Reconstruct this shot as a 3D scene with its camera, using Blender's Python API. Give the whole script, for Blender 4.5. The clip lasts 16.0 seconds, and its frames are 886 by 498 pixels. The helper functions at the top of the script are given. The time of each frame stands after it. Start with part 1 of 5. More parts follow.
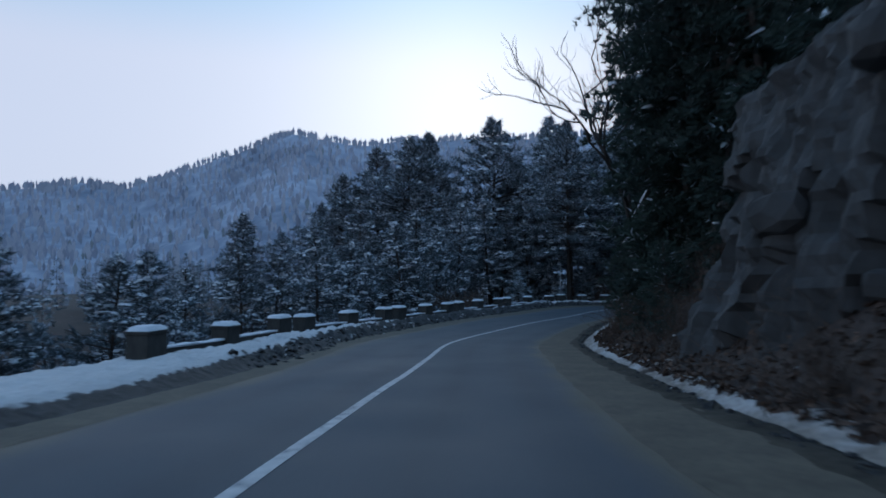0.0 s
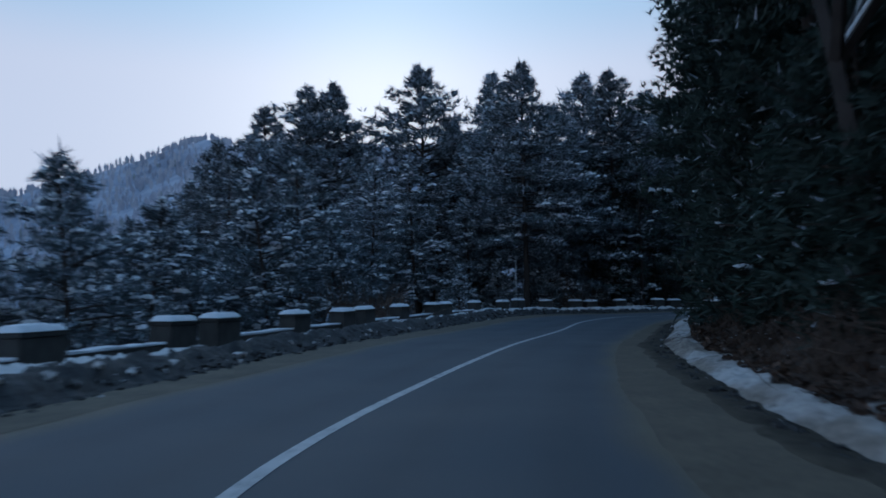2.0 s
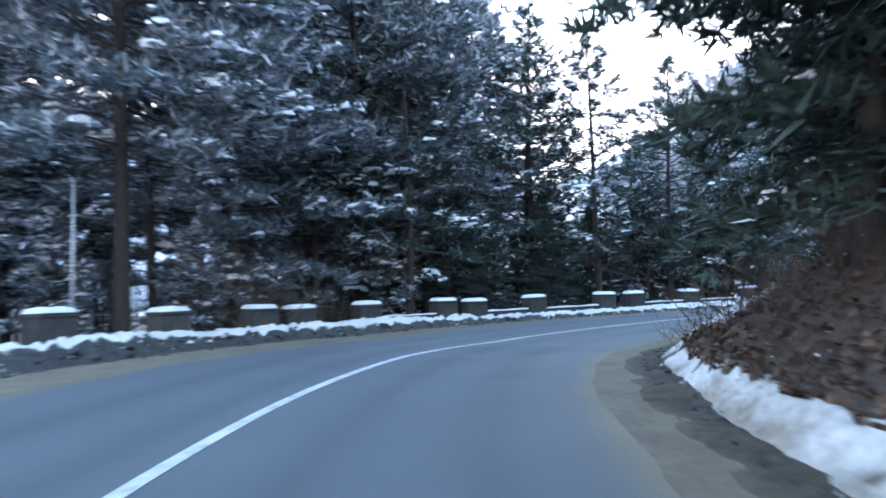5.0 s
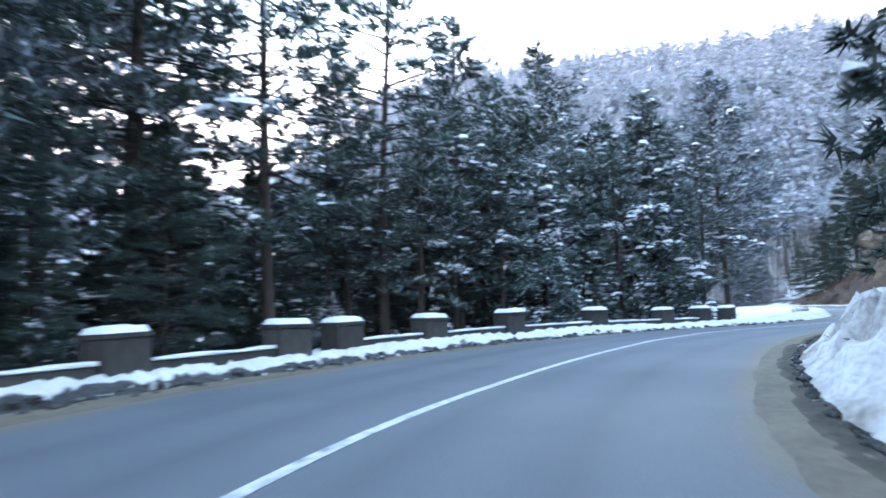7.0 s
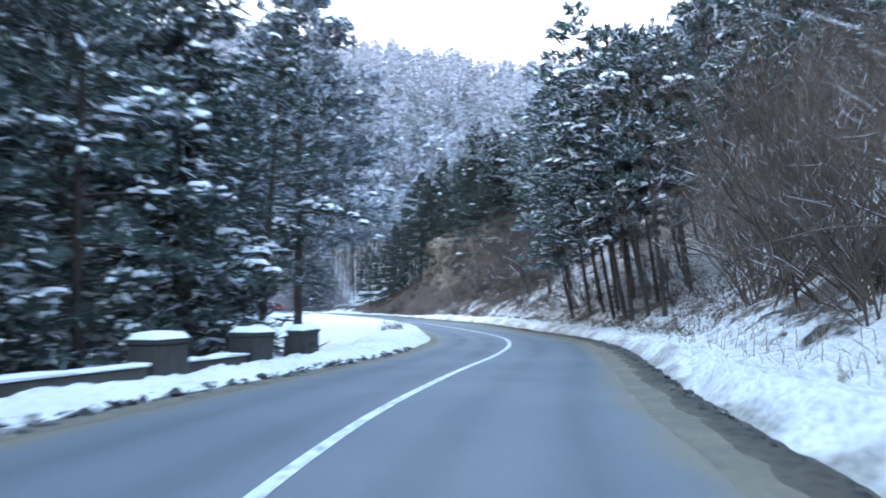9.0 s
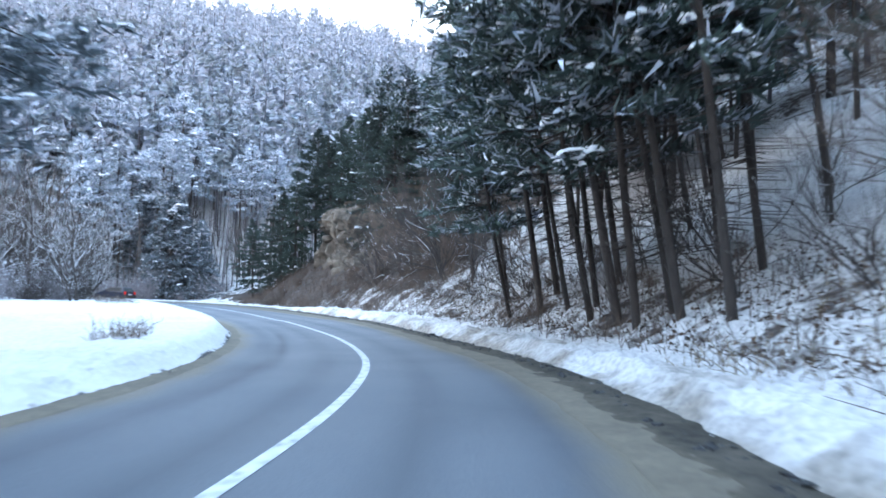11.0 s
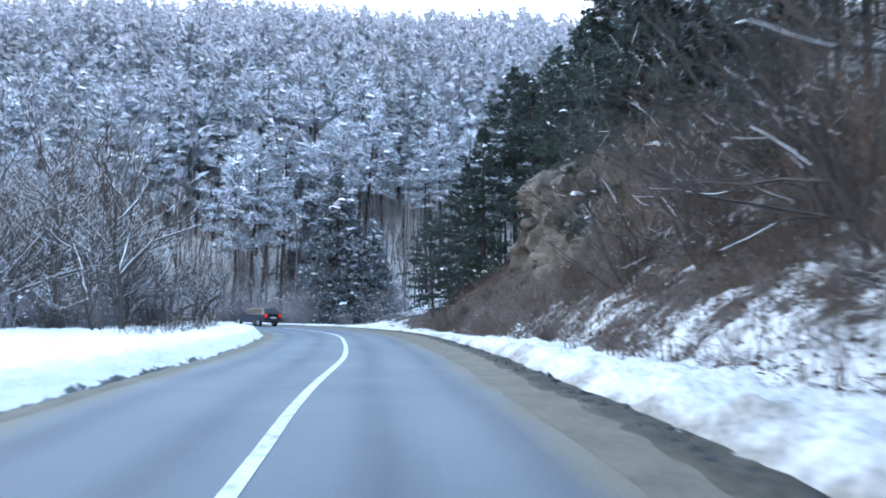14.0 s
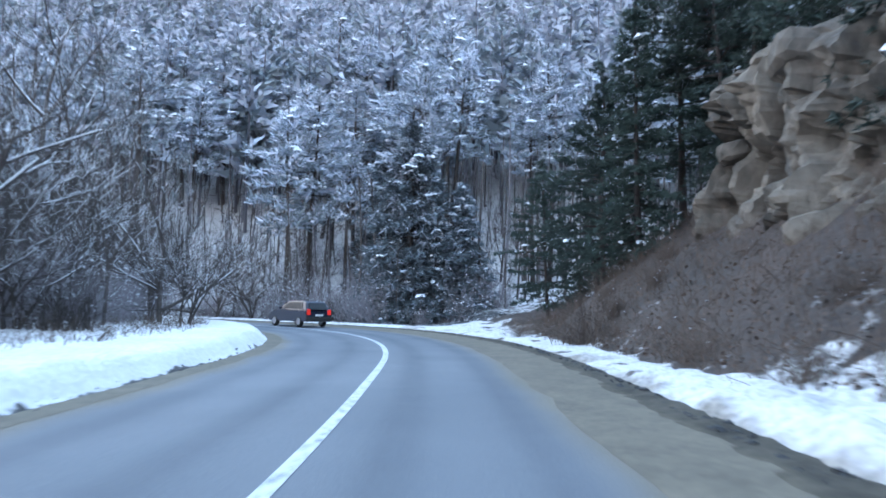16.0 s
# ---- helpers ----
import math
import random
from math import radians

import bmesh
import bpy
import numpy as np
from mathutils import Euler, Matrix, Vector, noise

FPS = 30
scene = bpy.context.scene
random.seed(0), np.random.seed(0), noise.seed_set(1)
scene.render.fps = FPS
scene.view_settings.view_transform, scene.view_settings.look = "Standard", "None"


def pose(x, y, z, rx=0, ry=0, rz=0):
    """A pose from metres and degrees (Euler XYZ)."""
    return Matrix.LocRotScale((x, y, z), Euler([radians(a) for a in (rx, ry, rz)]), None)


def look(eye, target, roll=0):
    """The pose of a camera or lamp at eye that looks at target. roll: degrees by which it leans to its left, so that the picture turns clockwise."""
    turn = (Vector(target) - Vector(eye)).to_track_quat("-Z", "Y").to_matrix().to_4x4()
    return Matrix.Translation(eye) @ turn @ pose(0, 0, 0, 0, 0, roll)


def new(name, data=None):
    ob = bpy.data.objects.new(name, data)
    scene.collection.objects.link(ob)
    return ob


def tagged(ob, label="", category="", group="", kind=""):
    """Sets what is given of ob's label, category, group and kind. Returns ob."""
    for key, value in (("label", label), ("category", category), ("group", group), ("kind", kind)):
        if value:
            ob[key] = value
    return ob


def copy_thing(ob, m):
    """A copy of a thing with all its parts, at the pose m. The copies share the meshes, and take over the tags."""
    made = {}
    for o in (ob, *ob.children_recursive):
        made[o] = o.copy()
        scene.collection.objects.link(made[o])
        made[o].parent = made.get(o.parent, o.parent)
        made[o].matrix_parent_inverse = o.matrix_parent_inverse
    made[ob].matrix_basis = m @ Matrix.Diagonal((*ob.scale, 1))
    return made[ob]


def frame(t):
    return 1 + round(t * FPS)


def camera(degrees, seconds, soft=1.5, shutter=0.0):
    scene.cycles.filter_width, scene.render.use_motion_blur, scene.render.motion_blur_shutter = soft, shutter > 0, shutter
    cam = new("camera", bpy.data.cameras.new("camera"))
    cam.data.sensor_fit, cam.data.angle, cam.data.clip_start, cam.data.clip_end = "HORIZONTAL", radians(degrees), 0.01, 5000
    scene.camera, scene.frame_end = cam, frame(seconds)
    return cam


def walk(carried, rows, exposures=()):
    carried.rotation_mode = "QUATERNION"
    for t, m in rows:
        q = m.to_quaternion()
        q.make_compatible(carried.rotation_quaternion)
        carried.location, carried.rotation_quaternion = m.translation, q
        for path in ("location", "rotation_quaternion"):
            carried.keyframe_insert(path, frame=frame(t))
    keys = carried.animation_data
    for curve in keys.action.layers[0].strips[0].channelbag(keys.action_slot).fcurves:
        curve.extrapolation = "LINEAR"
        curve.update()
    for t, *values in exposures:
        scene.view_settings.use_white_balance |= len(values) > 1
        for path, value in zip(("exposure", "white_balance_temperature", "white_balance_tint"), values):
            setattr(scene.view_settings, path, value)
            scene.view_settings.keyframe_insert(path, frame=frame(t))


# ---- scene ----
# A mountain road in winter: rows of seconds, place, yaw, pitch and roll.
PATH = [
    (0.0, 0.83, 5.07, 2.30, 1.39, 2.76, -0.30),
    (0.5, 0.82, 10.17, 2.09, 0.67, 2.30, -0.75),
    (1.0, 0.93, 15.25, 1.81, -0.59, 3.14, -1.01),
    (1.5, 1.09, 20.63, 1.54, -2.29, 2.87, -1.20),
    (2.0, 1.43, 26.45, 1.43, -4.70, 3.80, -0.79),
    (2.5, 2.33, 31.77, 1.32, -7.35, 3.82, -0.38),
    (3.0, 3.58, 36.72, 1.35, -9.96, 4.31, -0.56),
    (3.5, 5.17, 42.00, 1.20, -12.70, 3.53, -1.02),
    (4.0, 7.26, 47.44, 1.33, -15.36, 3.93, -1.15),
    (4.2, 8.34, 49.59, 1.31, -16.56, 3.52, -1.30),
    (6.3, 17.37, 68.24, 1.36, -42.81, 4.15, -2.18),
    (6.5, 18.75, 69.52, 1.31, -45.19, 3.94, -2.16),
    (7.0, 22.04, 72.72, 1.12, -53.07, 4.95, -1.98),
    (7.5, 26.11, 74.89, 1.25, -61.34, 4.54, -1.09),
    (8.0, 31.15, 76.76, 1.26, -70.29, 5.21, -0.39),
    (8.5, 35.84, 78.01, 1.33, -79.28, 4.81, 0.17),
    (9.0, 40.56, 78.41, 1.51, -86.78, 4.39, 0.76),
    (9.2, 42.40, 78.49, 1.53, -88.88, 4.50, 0.83),
    (11.3, 61.85, 76.32, 1.30, -92.59, 3.98, 1.85),
    (11.5, 63.59, 76.24, 1.31, -91.93, 4.11, 1.87),
    (12.0, 68.06, 76.06, 1.32, -89.55, 3.79, 1.80),
    (12.5, 72.41, 76.23, 1.27, -86.64, 3.32, 1.52),
    (13.0, 76.56, 76.60, 1.27, -82.29, 3.98, 1.41),
    (13.5, 80.83, 77.37, 1.21, -77.43, 3.89, 1.41),
    (14.0, 85.27, 78.38, 1.25, -74.91, 5.14, 0.93),
    (14.5, 89.86, 79.67, 1.32, -72.13, 6.03, 0.47),
    (15.0, 93.89, 80.92, 1.43, -69.64, 3.95, 0.56),
    (15.5, 97.94, 82.52, 1.30, -68.36, 4.23, 1.23),
    (16.0, 102.35, 84.18, 1.29, -67.18, 4.67, 1.44),
]

cam = camera(63.4, 16.0, soft=1.7, shutter=0.45)
walk(cam,
     [(t, pose(x, y, z, 90 + pitch, 0, yaw) @ pose(0, 0, 0, 0, 0, roll)) for t, x, y, z, yaw, pitch, roll in PATH],
     exposures=[(0.0, -1.12, 4800, 0), (1.5, -1.28, 4750, 0), (2.7, -1.08, 4650, 0), (3.3, -0.2, 4700, 0), (4.0, 1.4, 5150, 3), (4.6, 1.75, 5400, 4),
                (6.5, 2.05, 5750, 6), (8.0, 1.95, 5700, 6), (11.5, 2.0, 5800, 6), (13.5, 1.9, 5750, 6), (16.0, 1.66, 5600, 6)])

# ---- sky and sun: an overcast winter day ----
SUN_HEIGHT, SUN_TURN = radians(16), radians(0)
world = bpy.data.worlds.new("world")
scene.world = world
world.use_nodes = True
wt = world.node_tree
sky = wt.nodes.new("ShaderNodeTexSky")
sky.sky_type, sky.sun_disc = "NISHITA", False
sky.sun_elevation, sky.sun_rotation = SUN_HEIGHT, SUN_TURN
sky.air_density, sky.dust_density, sky.ozone_density = 1.0, 5.0, 1.0
dim = wt.nodes.new("ShaderNodeMix")
dim.data_type, dim.blend_type = "RGBA", "MULTIPLY"
dim.inputs[0].default_value = 1.0
dim.inputs[7].default_value = (0.12, 0.12, 0.135, 1)
cloud = wt.nodes.new("ShaderNodeMix")
cloud.data_type = "RGBA"
cloud.inputs[0].default_value = 0.9
# Pale cloud low down, thinning to blue overhead.
where, split, tone = wt.nodes.new("ShaderNodeTexCoord"), wt.nodes.new("ShaderNodeSeparateXYZ"), wt.nodes.new("ShaderNodeValToRGB")
tone.color_ramp.interpolation = "EASE"
tone.color_ramp.elements[0].position, tone.color_ramp.elements[0].color = 0.28, (1.22, 1.07, 1.01, 1)
tone.color_ramp.elements[1].position, tone.color_ramp.elements[1].color = 0.80, (0.52, 0.73, 0.98, 1)
veil = tone.color_ramp.elements.new(0.40)
veil.color = (0.80, 0.93, 1.0, 1)
gain = wt.nodes.new("ShaderNodeMix")
gain.data_type, gain.blend_type = "RGBA", "MULTIPLY"
gain.inputs[0].default_value = 1.0
gain.inputs[7].default_value = (1.42, 1.38, 1.42, 1)
wt.links.new(where.outputs["Generated"], split.inputs[0])
wt.links.new(split.outputs[2], tone.inputs[0])
wt.links.new(tone.outputs[0], gain.inputs[6])
wt.links.new(gain.outputs[2], cloud.inputs[7])
wt.links.new(sky.outputs[0], dim.inputs[6])
wt.links.new(dim.outputs[2], cloud.inputs[6])
wt.links.new(cloud.outputs[2], wt.nodes["Background"].inputs[0])
wt.nodes["Background"].inputs[1].default_value = 1.0
sun = new("sun", bpy.data.lights.new("sun", "SUN"))
sun.data.energy, sun.data.angle, sun.data.color = 0.3, radians(30), (1, 0.95, 0.88)
sun.matrix_world = look((0, 0, 0), (-math.sin(SUN_TURN) * math.cos(SUN_HEIGHT), -math.cos(SUN_TURN) * math.cos(SUN_HEIGHT), -math.sin(SUN_HEIGHT)))

# ---- small tools ----


def lattice(x, y, seed=0):
    """Smooth noise from 0 to 1 on arrays of places, one cell a metre."""
    table = np.random.RandomState(seed).rand(256, 256)
    i, j = np.floor(x).astype(int), np.floor(y).astype(int)
    u, v = x - i, y - j
    u, v = u * u * (3 - 2 * u), v * v * (3 - 2 * v)
    a, b = table[i % 256, j % 256], table[(i + 1) % 256, j % 256]
    c, d = table[i % 256, (j + 1) % 256], table[(i + 1) % 256, (j + 1) % 256]
    return (a * (1 - u) + b * u) * (1 - v) + (c * (1 - u) + d * u) * v


def rough(x, y, size, octaves=4, seed=0):
    total, weight = 0.0, 0.0
    for k in range(octaves):
        f = 2.0 ** k / size
        total = total + lattice(x * f + 17 * k, y * f + 31 * k, seed + k) * 0.55 ** k
        weight += 0.55 ** k
    return total / weight


def smooth(a, b, x):
    t = np.clip((x - a) / (b - a), 0, 1)
    return t * t * (3 - 2 * t)


def mesh_of(name, verts, faces, mats, smooth_shade=False, index=None):
    me = bpy.data.meshes.new(name)
    me.from_pydata([tuple(v) for v in np.asarray(verts, float).tolist()], [], [tuple(f) for f in (faces.tolist() if isinstance(faces, np.ndarray) else faces)])
    for m in mats if isinstance(mats, (list, tuple)) else [mats]:
        me.materials.append(m)
    if index is not None:
        me.polygons.foreach_set("material_index", np.asarray(index, np.int32))
    if smooth_shade:
        me.polygons.foreach_set("use_smooth", [True] * len(me.polygons))
    me.update()
    return me


def attribute(me, name, values):
    me.attributes.new(name, "FLOAT", "POINT").data.foreach_set("value", np.asarray(values, np.float32).ravel())


def put(name, me, parent=None, label="", at=None):
    ob = new(name, me)
    if at is not None:
        ob.matrix_basis = at
    if parent is not None:
        ob.parent = parent
    return tagged(ob, label)


def part(name, bm, material, parent, label="", shade=False):
    me = bpy.data.meshes.new(name)
    bm.to_mesh(me)
    bm.free()
    me.materials.append(material)
    if shade:
        me.polygons.foreach_set("use_smooth", [True] * len(me.polygons))
    return put(name, me, parent, label)


def sheet(a):
    """Faces of a grid of n by m vertices."""
    n, m = a
    k = np.arange(n * m).reshape(n, m)
    return np.stack([k[:-1, :-1], k[1:, :-1], k[1:, 1:], k[:-1, 1:]], -1).reshape(-1, 4)


# ---- materials ----


def material(name, rough_=0.8, metal=0.0):
    m = bpy.data.materials.new(name)
    m.use_nodes = True
    b = m.node_tree.nodes["Principled BSDF"]
    b.inputs["Roughness"].default_value, b.inputs["Metallic"].default_value = rough_, metal
    return m, m.node_tree, b


def noise_node(t, scale, detail=4.0, coords="Object", stretch=None):
    c = t.nodes.new("ShaderNodeTexCoord")
    n = t.nodes.new("ShaderNodeTexNoise")
    n.inputs["Scale"].default_value, n.inputs["Detail"].default_value = scale, detail
    if stretch:
        mp = t.nodes.new("ShaderNodeMapping")
        mp.inputs["Scale"].default_value = stretch
        t.links.new(c.outputs[coords], mp.inputs[0])
        t.links.new(mp.outputs[0], n.inputs[0])
    else:
        t.links.new(c.outputs[coords], n.inputs[0])
    return n.outputs[0]


def ramp(t, value, stops):
    r = t.nodes.new("ShaderNodeValToRGB")
    while len(r.color_ramp.elements) < len(stops):
        r.color_ramp.elements.new(0.5)
    for e, (p, c) in zip(r.color_ramp.elements, stops):
        e.position, e.color = p, (*c, 1)
    t.links.new(value, r.inputs[0])
    return r.outputs[0]


def blend(t, factor, a, b, mode="MIX"):
    n = t.nodes.new("ShaderNodeMix")
    n.data_type, n.blend_type = "RGBA", mode
    for k, v in ((0, factor), (6, a), (7, b)):
        if hasattr(v, "is_linked"):
            t.links.new(v, n.inputs[k])
        elif k == 0:
            n.inputs[0].default_value = v
        else:
            n.inputs[k].default_value = (*v, 1)
    return n.outputs[2]


def bump(t, b, value, strength, distance):
    n = t.nodes.new("ShaderNodeBump")
    n.inputs["Strength"].default_value, n.inputs["Distance"].default_value = strength, distance
    t.links.new(value, n.inputs["Height"])
    t.links.new(n.outputs[0], b.inputs["Normal"])


def plain(name, dark, light, scale, rough_=0.8, metal=0.0, lift=0.0, distance=0.02, stretch=None):
    """A surface between two colours, varied at two scales."""
    m, t, b = material(name, rough_, metal)
    big, fine = noise_node(t, scale * 0.15, 3, stretch=stretch), noise_node(t, scale, 6, stretch=stretch)
    mixed = blend(t, 0.5, ramp(t, big, ((0.3, dark), (0.7, light))), ramp(t, fine, ((0.3, dark), (0.7, light))))
    t.links.new(mixed, b.inputs["Base Color"])
    if lift:
        bump(t, b, fine, lift, distance)
    return m


def read(t, name):
    n = t.nodes.new("ShaderNodeAttribute")
    n.attribute_name = name
    return n.outputs["Fac"]


def random_tint(m, amount=0.35):
    """Varies a material from object to object."""
    t, b = m.node_tree, m.node_tree.nodes["Principled BSDF"]
    info, mr = t.nodes.new("ShaderNodeObjectInfo"), t.nodes.new("ShaderNodeMapRange")
    mr.inputs[3].default_value, mr.inputs[4].default_value = 1 - amount, 1 + amount
    t.links.new(info.outputs["Random"], mr.inputs[0])
    src = b.inputs["Base Color"].links[0].from_socket
    hsv = t.nodes.new("ShaderNodeHueSaturation")
    t.links.new(src, hsv.inputs["Color"])
    t.links.new(mr.outputs[0], hsv.inputs["Value"])
    t.links.new(hsv.outputs[0], b.inputs["Base Color"])
    return m


SNOW, t, b = material("snow", 0.65)
grain, drift = noise_node(t, 14, 6), noise_node(t, 0.7, 4)
t.links.new(blend(t, 0.5, ramp(t, grain, ((0.25, (0.50, 0.52, 0.56)), (0.6, (0.66, 0.675, 0.70)))), ramp(t, drift, ((0.3, (0.52, 0.55, 0.60)), (0.7, (0.68, 0.69, 0.71))))), b.inputs["Base Color"])
bump(t, b, grain, 0.5, 0.04)

# Snow thrown up by ploughs: grit and mud show where the attribute "dirt" is high.
PLOUGHED, t, b = material("ploughed_snow", 0.75)
grain, spots, big = noise_node(t, 9, 7), noise_node(t, 4.5, 8), noise_node(t, 0.5, 4)
white = blend(t, 0.5, ramp(t, grain, ((0.25, (0.38, 0.375, 0.375)), (0.6, (0.58, 0.57, 0.565)))), ramp(t, big, ((0.3, (0.425, 0.42, 0.425)), (0.7, (0.61, 0.60, 0.595)))))
mud = ramp(t, spots, ((0.3, (0.008, 0.008, 0.009)), (0.55, (0.020, 0.020, 0.021)), (0.78, (0.055, 0.055, 0.058))))
add = t.nodes.new("ShaderNodeMath")
add.operation = "ADD"
t.links.new(read(t, "dirt"), add.inputs[0])
t.links.new(spots, add.inputs[1])
t.links.new(blend(t, ramp(t, add.outputs[0], ((0.86, (0, 0, 0)), (1.06, (1, 1, 1)))), white, mud), b.inputs["Base Color"])
bump(t, b, spots, 1.0, 0.10)

# Asphalt: worn wheel tracks along the lanes, fine grit, painted-in brighter light.
ASPHALT, t, b = material("asphalt", 0.7)
b.inputs["Specular IOR Level"].default_value = 0.3
grit, patch = noise_node(t, 55, 8), noise_node(t, 0.35, 5)
brightened = ramp(t, grit, ((0.3, (0.118, 0.124, 0.134)), (0.7, (0.204, 0.211, 0.221))))
base = blend(t, 0.5, ramp(t, grit, ((0.25, (0.032, 0.039, 0.050)), (0.75, (0.072, 0.083, 0.101)))), ramp(t, patch, ((0.3, (0.043, 0.052, 0.066)), (0.7, (0.074, 0.085, 0.102)))))
t.links.new(blend(t, read(t, "dust"), blend(t, read(t, "salt"), blend(t, read(t, "track"), base, (0.044, 0.050, 0.062)), brightened), ramp(t, grit, ((0.3, (0.078, 0.067, 0.048)), (0.7, (0.170, 0.146, 0.104))))), b.inputs["Base Color"])
t.links.new(ramp(t, patch, ((0.3, (0.62,) * 3), (0.7, (0.78,) * 3))), b.inputs["Roughness"])
bump(t, b, grit, 0.35, 0.008)

DIRT = plain("road_dirt", (0.064, 0.055, 0.040), (0.142, 0.120, 0.086), 9, 0.9, lift=0.4)
SLUSH = plain("wet_gutter", (0.016, 0.015, 0.013), (0.088, 0.078, 0.062), 6, 0.85, lift=0.7, distance=0.04)
t, b = SLUSH.node_tree, SLUSH.node_tree.nodes["Principled BSDF"]
b.inputs["Specular IOR Level"].default_value = 0.12
mud = b.inputs["Base Color"].links[0].from_socket
t.links.new(blend(t, read(t, "grit"), mud, ramp(t, noise_node(t, 9, 6), ((0.3, (0.050, 0.044, 0.034)), (0.7, (0.112, 0.098, 0.073))))), b.inputs["Base Color"])
PAINT, t, b = material("road_paint", 0.6)
t.links.new(ramp(t, noise_node(t, 6, 8), ((0.30, (0.13, 0.14, 0.16)), (0.46, (0.38, 0.39, 0.405)), (0.7, (0.52, 0.52, 0.52)))), b.inputs["Base Color"])
CONCRETE = random_tint(plain("old_concrete", (0.016, 0.017, 0.017), (0.066, 0.063, 0.056), 5, 0.9, lift=0.6, stretch=(1, 1, 0.5)), 0.2)
ROCK, t, b = material("rock", 0.9)
grain, slab = noise_node(t, 2.2, 8, stretch=(1, 1, 0.6)), noise_node(t, 0.35, 5, stretch=(1, 1, 0.5))
t.links.new(blend(t, 0.5, ramp(t, grain, ((0.3, (0.022, 0.020, 0.017)), (0.5, (0.092, 0.076, 0.060)), (0.72, (0.20, 0.168, 0.132)))), ramp(t, slab, ((0.35, (0.030, 0.028, 0.024)), (0.65, (0.155, 0.130, 0.100))))), b.inputs["Base Color"])
bump(t, b, grain, 0.9, 0.15)
GREY_ROCK, t, b = material("grey_rock", 0.85)
grain, slab = noise_node(t, 1.8, 8, stretch=(1, 1, 0.4)), noise_node(t, 0.3, 5, stretch=(1, 1, 0.3))
t.links.new(blend(t, 0.5, ramp(t, grain, ((0.3, (0.014, 0.014, 0.015)), (0.7, (0.075, 0.075, 0.078)))), ramp(t, slab, ((0.35, (0.020, 0.020, 0.019)), (0.65, (0.08, 0.08, 0.08))))), b.inputs["Base Color"])
bump(t, b, grain, 0.9, 0.15)

# Hillside: leaf litter and twigs, with snow where the attribute "snow" is high.
HILL, t, b = material("hillside", 0.9)
leaf, lump = noise_node(t, 9, 7), noise_node(t, 0.25, 4)
clump = blend(t, 0.4, noise_node(t, 0.8, 6), noise_node(t, 3.5, 5))
litter = blend(t, 0.5, ramp(t, leaf, ((0.3, (0.010, 0.008, 0.007)), (0.5, (0.032, 0.022, 0.017)), (0.75, (0.10, 0.066, 0.050)))), ramp(t, lump, ((0.35, (0.016, 0.013, 0.011)), (0.65, (0.052, 0.036, 0.028)))))
white = blend(t, read(t, "stain"), ramp(t, leaf, ((0.25, (0.30, 0.293, 0.290)), (0.6, (0.515, 0.502, 0.498)))), ramp(t, leaf, ((0.3, (0.09, 0.075, 0.06)), (0.7, (0.26, 0.225, 0.185)))))
add = t.nodes.new("ShaderNodeMath")
add.operation = "ADD"
t.links.new(read(t, "snow"), add.inputs[0])
t.links.new(clump, add.inputs[1])
t.links.new(blend(t, ramp(t, add.outputs[0], ((0.88, (0, 0, 0)), (1.10, (1, 1, 1)))), litter, white), b.inputs["Base Color"])
bump(t, b, clump, 0.5, 0.12)

# Far slopes: snow under bare woods, all in pale blue tones.
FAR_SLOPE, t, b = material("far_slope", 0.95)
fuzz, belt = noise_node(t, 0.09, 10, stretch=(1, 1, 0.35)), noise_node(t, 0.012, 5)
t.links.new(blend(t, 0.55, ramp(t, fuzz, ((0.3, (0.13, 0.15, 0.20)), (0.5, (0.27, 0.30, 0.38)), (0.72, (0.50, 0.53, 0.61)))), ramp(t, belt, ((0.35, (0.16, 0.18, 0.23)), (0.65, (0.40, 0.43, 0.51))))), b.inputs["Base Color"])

PINE_BARK = random_tint(plain("pine_bark", (0.018, 0.015, 0.014), (0.060, 0.047, 0.040), 12, 0.95, lift=0.8, distance=0.03, stretch=(1, 1, 0.25)), 0.3)
BARE_BARK = random_tint(plain("bare_bark", (0.026, 0.022, 0.021), (0.082, 0.070, 0.064), 10, 0.95, lift=0.5, stretch=(1, 1, 0.3)), 0.3)
TWIG = random_tint(plain("twigs", (0.050, 0.038, 0.031), (0.135, 0.100, 0.078), 5, 0.95), 0.35)
DEAD_LEAF, t, b = material("dead_leaves", 0.9)
island = t.nodes.new("ShaderNodeNewGeometry")
t.links.new(ramp(t, island.outputs["Random Per Island"], ((0.0, (0.028, 0.020, 0.016)), (0.5, (0.062, 0.040, 0.029)), (1.0, (0.125, 0.080, 0.054)))), b.inputs["Base Color"])
NEEDLE = random_tint(plain("needles", (0.018, 0.034, 0.030), (0.055, 0.085, 0.074), 3, 0.7), 0.35)
# Darker copy of the needles: the wooded bank's shade is put into the colour.
SHADED_NEEDLE = random_tint(plain("shaded_needles", (0.012, 0.024, 0.020), (0.036, 0.058, 0.048), 3, 0.75), 0.3)
BLUE_NEEDLE = random_tint(plain("rimed_needles", (0.042, 0.058, 0.066), (0.140, 0.172, 0.195), 3, 0.75), 0.3)
FROST = random_tint(plain("frosted_needles", (0.30, 0.34, 0.41), (0.56, 0.60, 0.68), 3, 0.8), 0.25)
FROST_TWIG = random_tint(plain("frosted_twigs", (0.11, 0.10, 0.105), (0.27, 0.255, 0.275), 3, 0.9), 0.25)
